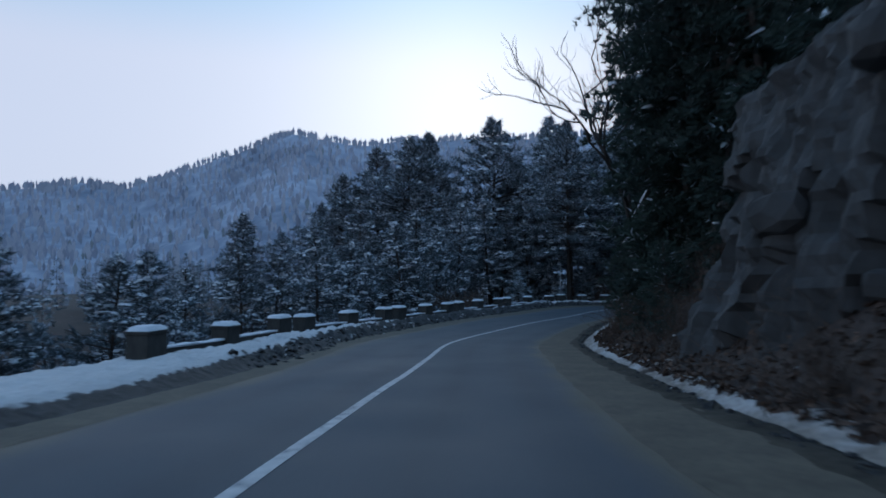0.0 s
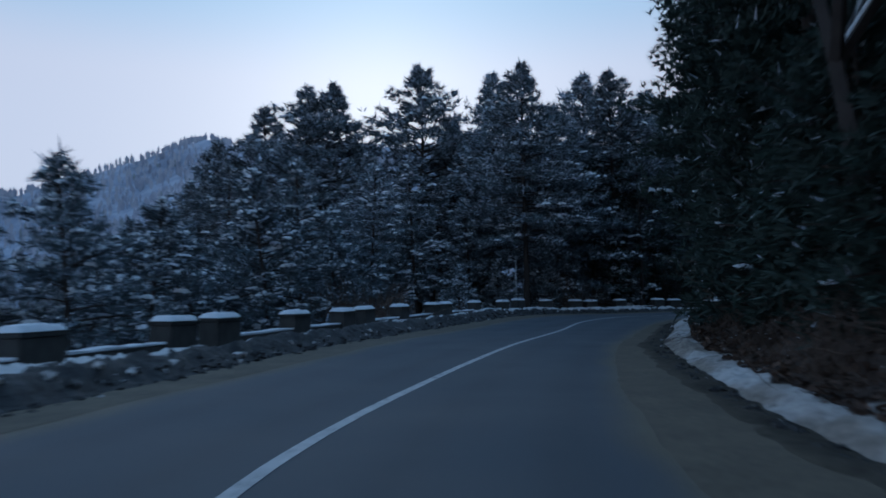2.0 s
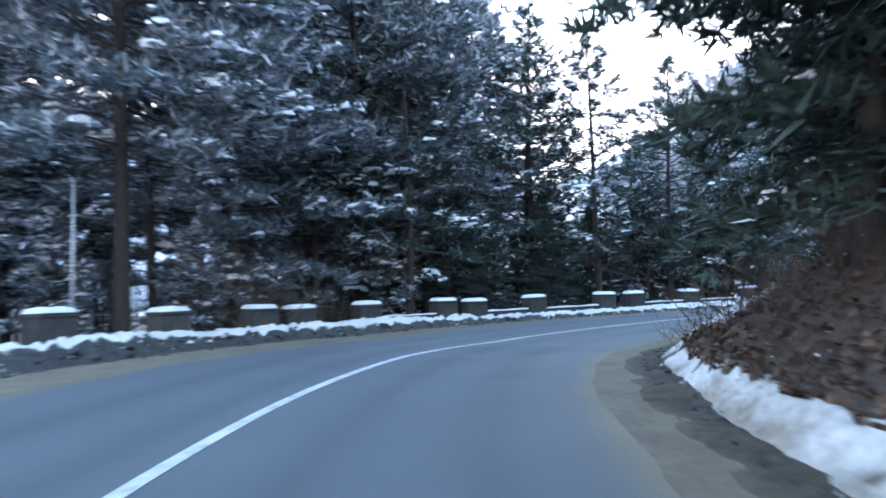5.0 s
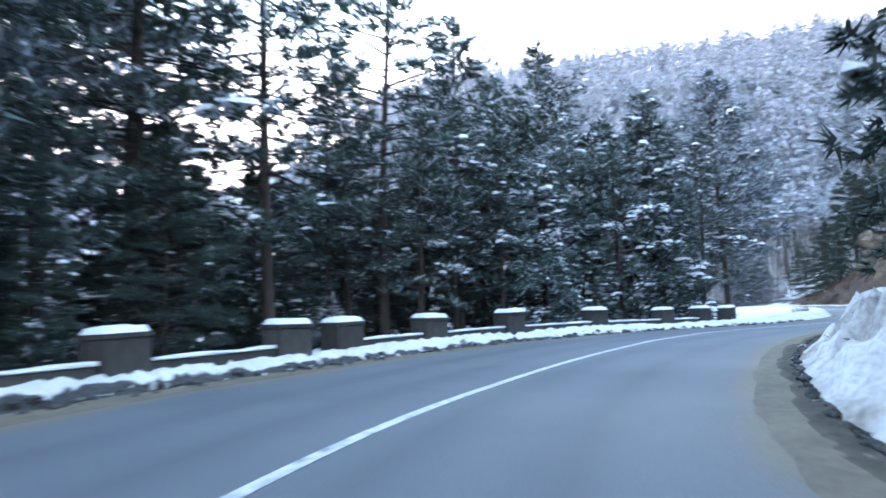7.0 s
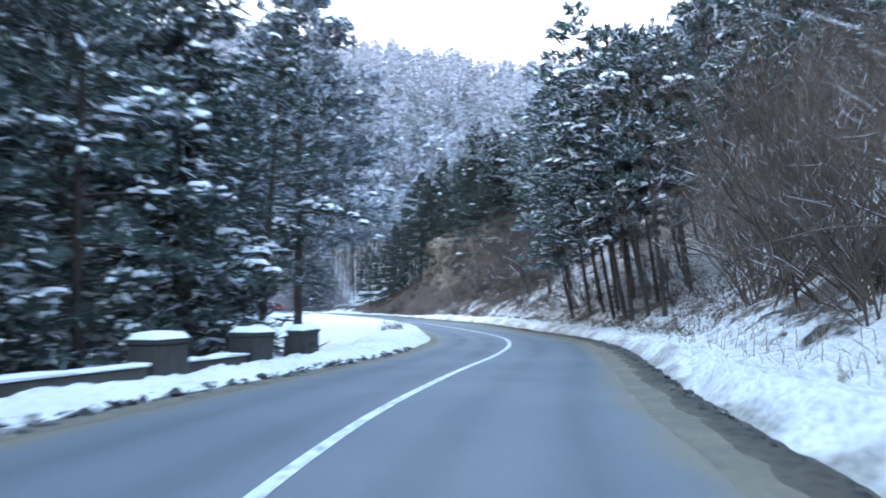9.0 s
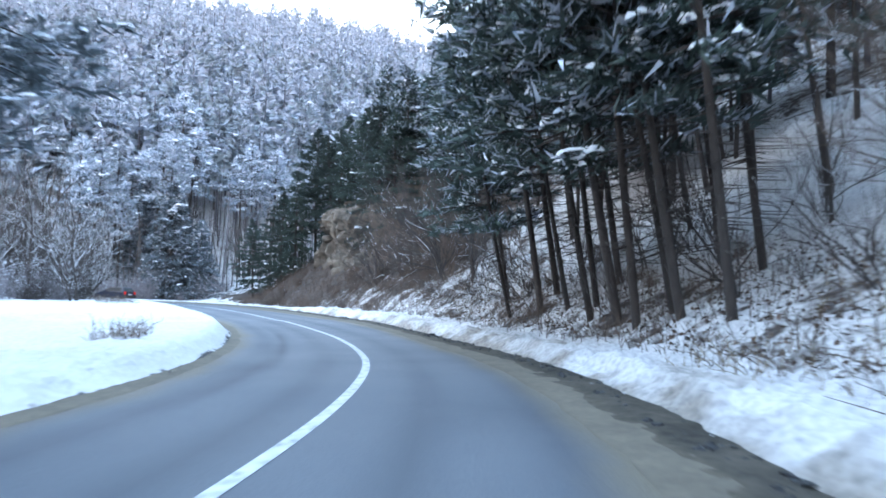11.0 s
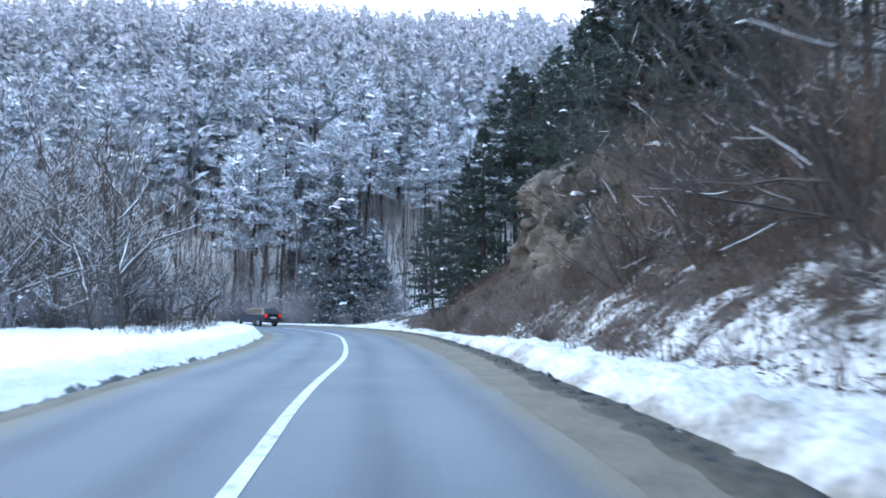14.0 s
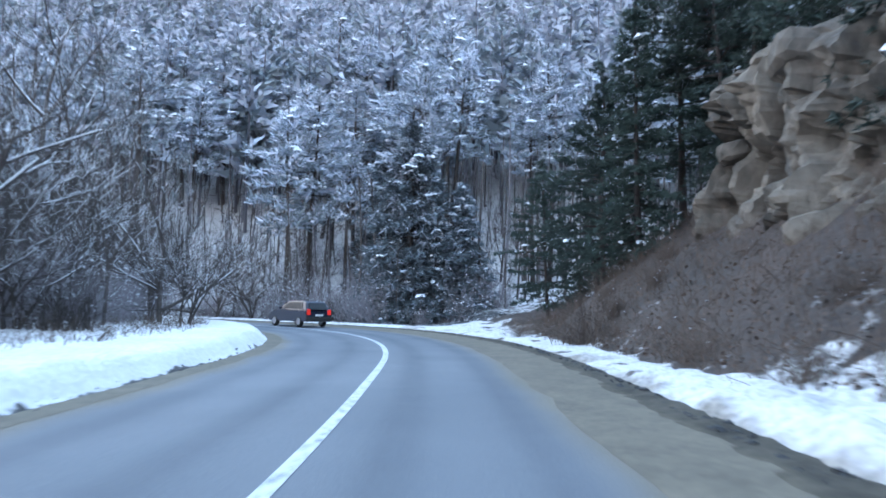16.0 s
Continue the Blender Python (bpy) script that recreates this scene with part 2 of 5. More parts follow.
# Far needles: low-contrast tones with haze mixed into the frost colour.
HAZED_NEEDLE = plain("hazed_far_needles", (0.155, 0.185, 0.205), (0.25, 0.285, 0.31), 0.4, 0.8)
HAZED_FROST = plain("hazed_frosted_needles", (0.27, 0.30, 0.355), (0.40, 0.43, 0.49), 0.4, 0.85)
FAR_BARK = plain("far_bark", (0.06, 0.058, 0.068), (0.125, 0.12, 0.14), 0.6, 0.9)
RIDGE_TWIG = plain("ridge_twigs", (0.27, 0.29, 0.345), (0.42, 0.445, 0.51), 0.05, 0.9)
DRY_GRASS = plain("dry_grass", (0.14, 0.11, 0.065), (0.30, 0.24, 0.15), 3, 0.9)
CAR_BODY, t, b = material("car_paint", 0.3, 0.4)
b.inputs["Base Color"].default_value = (0.012, 0.017, 0.035, 1)
b.inputs["Coat Weight"].default_value = 0.2
GLASS, t, b = material("car_glass", 0.22)
b.inputs["Base Color"].default_value = (0.015, 0.018, 0.022, 1)
b.inputs["Specular IOR Level"].default_value = 0.15
RUBBER = plain("rubber", (0.012, 0.012, 0.012), (0.03, 0.03, 0.03), 20, 0.9)
STEEL = plain("steel", (0.30, 0.30, 0.31), (0.45, 0.45, 0.46), 8, 0.4, 0.8)
POLE_GREY = plain("galvanised_pole", (0.33, 0.34, 0.35), (0.46, 0.47, 0.48), 6, 0.5, 0.6)
PLATE = plain("number_plate", (0.55, 0.55, 0.53), (0.7, 0.7, 0.68), 8, 0.5)
TAIL, t, b = material("tail_lamp", 0.2)
b.inputs["Base Color"].default_value = (0.5, 0.02, 0.02, 1)
b.inputs["Emission Color"].default_value = (1, 0.06, 0.03, 1)
b.inputs["Emission Strength"].default_value = 0.1

# ---- the road's line, and places along (s) and across (d, to the right) it ----
CENTRE = np.array([(-.7, -60), (-.68, -30), (-.65, 0), (-.56, 9.5), (-.4, 15), (-.12, 22), (.36, 31.4), (.98, 34.4), (2.73, 40.5), (5, 47.2),
                   (8.4, 54.9), (11.88, 63.1), (14.85, 68.3), (18.2, 72.5), (21.4, 75), (24.9, 77), (29.2, 78.6), (35.5, 79.85), (40.6, 80.1),
                   (45.4, 79.95), (50.6, 79.5), (57, 78.6), (63, 77.7), (68.3, 77.25), (73.8, 77.35), (78.2, 77.95), (82.6, 78.8), (88.5, 80.5),
                   (97.3, 83.95), (105.2, 86.9), (113, 90.2), (120.5, 93.7), (126.3, 97.2), (132, 102), (136, 108), (138, 115), (138, 123),
                   (135, 132), (130, 142), (122, 155), (112, 172)], float)


def road_line():
    p = np.vstack([2 * CENTRE[0] - CENTRE[1], CENTRE, 2 * CENTRE[-1] - CENTRE[-2]])
    t = np.r_[0, np.cumsum(np.linalg.norm(np.diff(p, axis=0), axis=1) ** 0.5)]
    out = []
    for i in range(1, len(p) - 2):
        u = np.linspace(t[i], t[i + 1], 24, endpoint=False)[:, None]
        (p0, p1, p2, p3), (t0, t1, t2, t3) = p[i - 1:i + 3], t[i - 1:i + 3]
        a1 = (t1 - u) / (t1 - t0) * p0 + (u - t0) / (t1 - t0) * p1
        a2 = (t2 - u) / (t2 - t1) * p1 + (u - t1) / (t2 - t1) * p2
        a3 = (t3 - u) / (t3 - t2) * p2 + (u - t2) / (t3 - t2) * p3
        b1 = (t2 - u) / (t2 - t0) * a1 + (u - t0) / (t2 - t0) * a2
        b2 = (t3 - u) / (t3 - t1) * a2 + (u - t1) / (t3 - t1) * a3
        out.append((t2 - u) / (t2 - t1) * b1 + (u - t1) / (t2 - t1) * b2)
    out = np.vstack(out + [CENTRE[-1:]])
    s = np.r_[0, np.cumsum(np.linalg.norm(np.diff(out, axis=0), axis=1))]
    ss = np.arange(0, s[-1], 0.5)
    line = np.stack([np.interp(ss, s, out[:, 0]), np.interp(ss, s, out[:, 1])], 1)
    for _ in range(6):
        line[1:-1] = 0.25 * line[:-2] + 0.5 * line[1:-1] + 0.25 * line[2:]
    return line, ss


LINE, ALONG = road_line()
AHEAD = np.gradient(LINE, axis=0)
AHEAD /= np.linalg.norm(AHEAD, axis=1)[:, None]
END = float(ALONG[-1])


def place(s, d):
    """x and y of places along and across the road."""
    s, d = np.asarray(s, float), np.asarray(d, float)
    x, y = np.interp(s, ALONG, LINE[:, 0]), np.interp(s, ALONG, LINE[:, 1])
    tx, ty = np.interp(s, ALONG, AHEAD[:, 0]), np.interp(s, ALONG, AHEAD[:, 1])
    n = np.hypot(tx, ty)
    return x + ty / n * d, y - tx / n * d


def heading(s):
    return math.degrees(math.atan2(np.interp(s, ALONG, AHEAD[:, 1]), np.interp(s, ALONG, AHEAD[:, 0])))


def across(x, y):
    """s and d of places."""
    x, y = np.asarray(x, float).ravel(), np.asarray(y, float).ravel()
    s, d = np.empty_like(x), np.empty_like(x)
    for k in range(0, len(x), 4000):
        px, py = x[k:k + 4000, None] - LINE[:, 0], y[k:k + 4000, None] - LINE[:, 1]
        i = (px ** 2 + py ** 2).argmin(1)
        r = np.arange(len(i))
        qx, qy = px[r, i], py[r, i]
        s[k:k + 4000] = ALONG[i] + qx * AHEAD[i, 0] + qy * AHEAD[i, 1]
        side = qx * AHEAD[i, 1] - qy * AHEAD[i, 0]
        d[k:k + 4000] = np.sign(side) * np.hypot(qx, qy)
    return s, d


def table(pairs):
    a = np.array(pairs, float)
    return lambda s: np.interp(s, a[:, 0], a[:, 1])


# Edges across the road, by the metre along it.
asphalt_left = table([(0, -3.1), (60, -3.1), (90, -3.4), (105, -3.5), (110, -3.8), (118, -3.8), (130, -4.1), (142, -3.8), (150, -4.1), (160, -3.7), (166, -3.4), (172, -3.2), (205, -3.0), (230, -3.1), (250, -3.2)])
dirt_left = table([(0, -3.6), (60, -3.6), (90, -3.8), (105, -4.5), (118, -4.8), (130, -5.3), (142, -4.7), (150, -4.5), (160, -3.95), (166, -3.6), (172, -3.45), (205, -3.2), (230, -3.4), (250, -3.6)])
parapet_at = table([(0, -6.8), (60, -6.8), (90, -6.7), (105, -6.3), (118, -7.0), (130, -7.5), (139, -7.3), (148, -5.9), (160, -5.3), (172, -4.7), (190, -4.6)])
asphalt_right = table([(0, 3.1), (60, 3.1), (90, 3.32), (100, 3.15), (116, 3.1), (126, 3.6), (142, 4.0), (152, 3.95), (161, 3.55), (170, 3.35), (190, 2.6), (197, 2.4), (203, 2.42), (210, 2.7), (220, 3.05), (231, 2.95), (245, 2.95)])
dirt_right = table([(0, 4.2), (60, 4.3), (80, 4.4), (90, 4.5), (100, 4.0), (108, 3.65), (116, 3.6), (122, 3.75), (128, 4.2), (142, 4.45), (152, 4.3), (161, 3.82), (170, 3.78), (188, 3.1), (198, 2.95), (203, 2.9), (210, 3.25), (220, 3.75), (231, 4.0), (250, 4.4)])
snow_right = table([(0, 4.6), (60, 4.7), (84, 4.85), (92, 4.7), (103, 4.4), (110, 4.1), (122, 4.2), (131, 4.85), (145, 4.6), (161, 4.05), (170, 4.1), (186, 3.75), (198, 3.53), (203, 3.45), (209, 3.65), (215, 4.0), (224, 4.4), (236, 4.5), (250, 4.9)])
foot_right = table([(0, 5.35), (80, 5.45), (95, 5.5), (105, 5.45), (118, 5.2), (135, 5.6), (142, 6.6), (150, 7.2), (165, 6.6), (178, 5.8), (195, 5.3), (210, 5.5), (225, 6.0), (250, 6.5), (262, 11), (300, 14)])
road_height = table([(0, 4.2), (60, 1.22), (65, 1.0), (70, 0.78), (75, 0.53), (80.7, 0.28), (86.5, 0.12), (92, 0.04), (98, 0), (130, 0), (135, -0.02), (140, -0.10), (145, -0.08), (151, -0.02), (156, 0.06), (161, 0.15), (166, 0.15), (174, 0.06), (182, 0), (193, -0.02), (201, -0.06), (208, -0.02), (214, 0.06), (220, 0.02), (226, 0), (400, 0)])
road_lean = table([(0, 0), (65, -0.2), (92, -0.4), (109, -0.7), (134, -1.3), (145, -0.8), (152, -0.2), (160, 0.4), (182, 1.1), (193, 0.9), (206, 0.6), (225, 0.8), (260, 0.8), (400, 0)])


def surface(s, d):
    """The height of the road's own plane."""
    return road_height(s) + np.tan(np.radians(road_lean(s))) * (np.clip(d, -8, 8) - 1.5)


def hill_right(s, q):
    """How far the slope on the right has risen q metres behind its foot."""
    steep = np.interp(s, (0, 60, 72, 95, 112, 128, 142, 150, 165, 178, 190, 212, 222, 232, 250, 258, 400), (0.8, 0.8, 0.85, 0.9, 0.95, 0.9, 0.55, 0.5, 0.55, 0.6, 0.52, 0.6, 0.75, 0.8, 0.8, 0.3, 0.05))
    later = np.interp(s, (0, 60, 130, 145, 180, 215, 250, 262, 400), (0.75, 0.75, 0.7, 0.75, 0.62, 0.65, 0.7, 0.2, 0.02))
    a = np.minimum(q, 8.0)
    rise = steep * a + later * np.maximum(q - 8.0, 0)
    soft = smooth(0, 1.6, q)
    return np.minimum(rise * (0.25 + 0.75 * soft), 34 + 0 * q)


def terrain(x, y, s, d):
    """The lie of the land, without the fine relief of the verges."""
    z = surface(s, d)
    wobble = (rough(x, y, 9.0, 3, 5) - 0.5) * 2
    right = z + hill_right(s, np.maximum(d - foot_right(s), 0)) + wobble * 0.9 * smooth(6.5, 12, d)
    edge = -parapet_at(s) + 1.0
    fall = np.maximum(-d - edge, 0)
    valley = z + 0.1 - np.interp(s, (0, 105, 125, 400), (0.55, 0.55, 0.3, 0.3)) * fall + wobble * 0.8 * smooth(2, 8, fall)
    valley = np.maximum(valley, -24 + wobble * 3)
    meadow = z + 0.45 + wobble * 0.25 - 0.06 * np.maximum(-d - 12, 0)
    left = valley + (meadow - valley) * smooth(186, 206, s)
    land = np.where(d > 0, right, left)
    # The wooded slope that closes the valley.
    up = (x - 150) * 0.94 + (y - 100) * 0.34 + (rough(x, y, 40.0, 3, 9) - 0.5) * 16
    far = 0.52 * np.maximum(up, 0)
    far = np.where(far > 111, 111 + (far - 111) * 0.15, far)
    back = smooth(0, 14, np.abs(d) - 8)
    floor = np.interp(s, (106, 128), (-11, -1))
    return np.maximum(land, land * (1 - back) + np.maximum(land, far + floor) * back)


# ---- ground: one sheet, lowered under the verges and banks that are built finer ----
gx, gy = np.meshgrid(np.arange(-170, 441, 2.5), np.arange(-110, 301, 2.5), indexing="ij")
gs, gd = across(gx, gy)
gs, gd = gs.reshape(gx.shape), gd.reshape(gx.shape)
gz = terrain(gx, gy, gs, gd)
near_right = np.interp(gs, (40, 60, 255, 262), (9, 24, 24, 9))
band = smooth(-13.5, -11.5, gd) * (1 - smooth(near_right - 2.5, near_right, gd))
gz = gz - 0.9 * band
border = np.maximum(np.maximum(-150 - gx, gx - 420), np.maximum(-90 - gy, gy - 280))
gz = gz - np.maximum(border, 0) * 0.2
gsnow = np.clip(0.42 + 0.12 * (rough(gx, gy, 14, 3, 21) - 0.5) * 2, 0, 1) + 0.25 * smooth(190, 205, gs) * (gd < 0)
gsnow = gsnow + 0.15 * smooth(-6, 8, (gx - 150) * 0.94 + (gy - 100) * 0.34)
gsnow = np.where((gd > 0) & (gs < 135), 0.1, gsnow)
gsnow = np.where((gd < 0) & (gs < 192), 0.24, gsnow)
ground_mesh = mesh_of("ground", np.stack([gx, gy, gz], -1).reshape(-1, 3), sheet(gx.shape), HILL, True)
attribute(ground_mesh, "snow", gsnow)
ground = tagged(put("ground", ground_mesh), "snowy valley floor and wooded slopes with leaf litter", "ground", kind="structure")


def ribbon(name, mat, s0, s1, step, left, right, n, height, label, category, attr=None, kind="structure", power=1.0):
    """A sheet along the road between two edges; height(s, d, u) lies over the road's plane."""
    s = np.arange(s0, s1 + step / 2, step)[:, None] + np.zeros((1, n + 1))
    u = np.linspace(0, 1, n + 1)[None, :] ** power + 0 * s
    d = left(s) * (1 - u) + right(s) * u
    x, y = place(s, d)
    z = height(s, d, u, x, y)
    me = mesh_of(name, np.stack([x, y, z], -1).reshape(-1, 3), sheet(s.shape)[:, ::-1], mat, True)
    for key, f in (attr or {}).items():
        attribute(me, key, f(s, d, u, x, y))
    return tagged(put(name, me), label, category, kind=kind)


def wheel_tracks(s, d, u, x, y):
    tracks = sum(np.exp(-((d - c) / 0.28) ** 2) for c in (-2.3, -0.85, 0.95, 2.35))
    skid = np.exp(-((d + 2.0 - 0.02 * (s - 190)) / 0.17) ** 2) * smooth(186, 193, s) * smooth(213, 205, s)
    return np.clip(np.clip(tracks * (0.35 + 0.9 * rough(x, y, 6, 3, 3)), 0, 1) * 0.62 + skid * (0.5 + 0.7 * rough(x, y, 2.5, 3, 8)), 0, 1)


def road_dust(s, d, u, x, y):
    """Grit drifting in from both edges of the asphalt."""
    edge = np.minimum(d - asphalt_left(s), asphalt_right(s) - d)
    return np.clip(1 - smooth(-0.1, 0.55, edge + (rough(x, y, 1.6, 4, 19) - 0.5) * 0.5), 0, 1) ** 1.3


def road_bright_light(s, d, u, x, y):
    """Brighter light beyond the first bend, painted as pale asphalt between the wheel tracks."""
    return np.interp(s, (0, 118, 140, 182, 200, 400), (0.04, 0.04, 0.26, 0.3, 0.5, 0.5)) * (0.5 + rough(x, y, 4, 4, 23)) * (1 - 1.1 * wheel_tracks(s, d, u, x, y)).clip(0, 1)


ribbon("road", ASPHALT, 0, END - 1, 0.5, lambda s: asphalt_left(s) - 0.25, lambda s: asphalt_right(s) + 0.25, 28,
       lambda s, d, u, x, y: surface(s, d) + 0.0, "dry grey asphalt road with pale worn lanes", "road", {"track": wheel_tracks, "dust": road_dust, "salt": road_bright_light})
mark_at = table([(0, -0.3), (72, -0.32), (80, -0.32), (86, -0.1), (92, -0.05), (97, -0.15), (102, 0.15), (107, 0.14), (111, 0.2), (115, 0.18), (119, 0.0), (124, -0.2), (130, -0.15), (138, -0.05), (145, 0.27), (150, 0.36), (156, 0.45), (161, 0.22), (165, -0.1), (170, -0.22), (175, -0.36), (180, -0.36), (190, -0.1), (197, 0.08), (203, 0.06), (207, -0.12), (213, -0.14), (217, -0.02), (222, 0.18), (250, 0.2), (260, 0.1), (400, 0)])


def centre_mark(s):
    return sum(mark_at(s + k) for k in (-4.5, -3, -1.5, 0, 1.5, 3, 4.5)) / 7


ribbon("centre_line", PAINT, 0, END - 1, 0.5, lambda s: centre_mark(s) - 0.075, lambda s: centre_mark(s) + 0.075, 2,
       lambda s, d, u, x, y: surface(s, d) + 0.006, "worn solid white centre line painted on asphalt", "road marking")


def ragged(f, amount, seed):
    return lambda s: f(s) + (rough(s * 1.0, s * 0 + seed, 1.3, 4, seed) - 0.5) * amount


ribbon("shoulder", DIRT, 0, END - 1, 0.5, ragged(asphalt_right, 0.25, 1), lambda s: dirt_right(s) + 0.2, 8,
       lambda s, d, u, x, y: surface(s, d) + 0.003 + (0.008 + 0.02 * rough(x, y, 0.5, 3, 4)) * u, "pale brown grit strip along the asphalt edge", "shoulder")
ribbon("shoulder", DIRT, 0, END - 1, 0.5, lambda s: dirt_left(s) - 0.3, ragged(asphalt_left, 0.2, 2), 8,
       lambda s, d, u, x, y: surface(s, d) + 0.003 + (0.008 + 0.02 * rough(x, y, 0.5, 3, 5)) * (1 - u), "pale brown grit strip below the snow bank", "shoulder")
ribbon("gutter", SLUSH, 0, END - 1, 0.3, ragged(dirt_right, 0.3, 3), lambda s: snow_right(s) + 0.4, 8,
       lambda s, d, u, x, y: surface(s, d) + 0.012 + 0.085 * rough(x, y, 0.35, 4, 6) ** 1.5 * np.sin(u * 3.1), "dark wet gutter of mud and slush", "gutter",
       {"grit": lambda s, d, u, x, y: np.clip(1 - smooth(0.0, 0.28, u + (rough(x, y, 0.7, 4, 44) - 0.5) * 0.45) + np.interp(s, (212, 226), (0, 0.12)), 0, 1)})


def left_bank(s, d, u, x, y):
    out = np.maximum(-(d - dirt_left(s)), 0)
    rise = np.interp(s, (0, 182, 200, 400), (0.30, 0.30, 0.42, 0.40))
    lumps = 1 - np.abs(rough(x, y, 0.55, 4, 7) - 0.5) * 2.2
    broken = np.interp(s, (0, 76, 90, 178, 196, 400), (0.2, 0.2, 1, 1, 0.25, 0.25))
    late = smooth(186, 206, s)
    h = rise * smooth(0, np.interp(s, (0, 182, 200, 400), (1.0, 1.0, 0.7, 0.7)), out) * ((0.2 + 1.5 * lumps ** 1.3) * broken + 1.05 * (1 - broken))
    h = h * (1 - 0.35 * smooth(0.9, 0.2, -(parapet_at(s) - d)) * (s < 186))
    h = h + (rough(x, y, 2.6, 3, 8) - 0.5) * 0.22 * smooth(0.3, 1.4, out) * (1 - 0.5 * late)
    behind = np.maximum(-(d - parapet_at(s)) - 0.7, 0)
    drop = 0.45 * behind * (1 - late)
    sink = 0.9 * smooth(0.85, 1.0, u) * 0.5
    return surface(s, d) + h - 0.03 - drop - sink


def left_dirt(s, d, u, x, y):
    out = np.maximum(-(d - dirt_left(s)), 0)
    width = np.interp(s, (0, 76, 88, 100, 125, 140, 165, 182, 400), (0.7, 0.7, 1.05, 1.35, 1.35, 0.8, 0.35, 0.2, 0.12))
    return np.clip(0.8 * (1 - smooth(width * 0.6, width * 1.1, out)) + 0.12 * rough(x, y, 3, 3, 31), 0, 1)


ribbon("snow_bank", PLOUGHED, 40, END - 1, 0.16, lambda s: np.where(s < 186, parapet_at(s) - 6.0, np.minimum(parapet_at(s) - 6 - (s - 186) * 0.35, -9.5).clip(-16, 0)), ragged(dirt_left, 0.35, 9), 60,
       lambda s, d, u, x, y: left_bank(s, d, 1 - u, x, y), "ploughed snow bank with dirty lower edge", "snow bank", {"dirt": left_dirt})


def right_bank(s, d, u, x, y):
    out = np.maximum(d - snow_right(s), 0)
    high = np.interp(s, (0, 60, 120, 138, 145, 158, 168, 185, 228, 240, 400), (0.15, 0.15, 0.16, 0.4, 0.75, 0.7, 0.35, 0.28, 0.28, 0.10, 0.10))
    wide = np.interp(s, (0, 130, 145, 160, 172, 400), (0.6, 0.6, 1.5, 1.5, 0.7, 0.6))
    h = high * smooth(0, wide, out) * (0.35 + 1.3 * (1 - np.abs(rough(x, y, 0.6, 4, 11) - 0.5) * 2.2) ** 1.3 * (0.55 + 0.9 * rough(x, y, 0.28, 3, 17)))
    return h


def verge_right(s, d, u, x, y):
    q = np.maximum(d - foot_right(s), 0)
    relief = (rough(x, y, 1.4, 4, 12) - 0.5) * 0.42 * smooth(0.2, 2.5, q) + (rough(x, y, 5.0, 3, 13) - 0.5) * 1.6 * smooth(1.0, 6, q)
    return terrain(x, y, s, d) + right_bank(s, d, u, x, y) * (1 - 0.6 * smooth(0.5, 3, q)) + relief - 0.02 - 1.2 * smooth(0.94, 1.0, u)


def snow_on_slope(s, d, u, x, y):
    q = d - foot_right(s)
    amount = np.interp(s, (0, 60, 110, 128, 138, 145, 165, 180, 214, 222, 226, 231, 237, 250, 262, 400), (0.04, 0.04, 0.04, 0.06, 0.3, 0.60, 0.50, 0.38, 0.36, 0.32, 0.35, 0.33, 0.18, 0.16, 0.3, 0.5)) + np.interp(s, (0, 130, 145, 400), (0, 0, 0.1, 0.1)) * smooth(3.0, 0.5, q) + np.interp(s, (184, 192, 212, 220), (0, 0.24, 0.24, 0)) * smooth(1.5, 4, q)
    strip = 0.95 - 0.62 * smooth(0.45, 0.75, rough(x, y, 0.7, 4, 33)) * np.interp(s, (0, 135, 145, 170, 185, 230, 240, 400), (1, 1, 0.4, 0.4, 0.5, 0.5, 1.0, 1.0))
    k = smooth(-0.3, 0.3, q + (rough(x, y, 0.8, 4, 14) - 0.5) * 1.3)
    return strip * (1 - k) + k * (amount + np.interp(s, (0, 130, 145, 400), (0.06, 0.06, 0.14, 0.14)) * (rough(x, y, 3.5, 4, 15) - 0.5) * 2)


def bank_stain(s, d, u, x, y):
    """Road grit soaked into the snow, most along its lower edge."""
    out = d - snow_right(s)
    edge = 1 - smooth(0.05, 0.5, out + (rough(x, y, 0.9, 4, 37) - 0.5) * 1.0)
    patch = smooth(0.52, 0.68, rough(x, y, 1.8, 4, 38)) * (1 - smooth(0.9, 1.6, out))
    grimy = np.interp(s, (60, 128, 140, 190, 197, 210, 216), (0.4, 0.4, 0, 0, 0.35, 0.35, 0)) * smooth(0.35, 0.6, rough(x, y, 2.4, 4, 39))
    return np.clip(0.8 * edge + 0.6 * patch + grimy, 0, 0.9)


ribbon("hillside", HILL, 45, 262, 0.2, ragged(snow_right, 0.3, 16), lambda s: s * 0 + np.interp(s, (20, 60, 255, 262), (22, 24, 24, 14)), 66,
       verge_right, "steep bank of leaf litter with snow along its foot", "hillside", {"snow": snow_on_slope, "stain": bank_stain}, power=1.7)
ribbon("snow_bank", PLOUGHED, 262, END - 1, 0.4, ragged(snow_right, 0.3, 16), lambda s: s * 0 + 14, 20,
       lambda s, d, u, x, y: terrain(x, y, s, d) + right_bank(s, d, u, x, y) - 0.02 - smooth(0.9, 1, u), "low snow bank on the outer side of the bend", "snow bank",
       {"dirt": lambda s, d, u, x, y: 0.30 + 0.25 * smooth(0.8, 2.0, d - snow_right(s))})

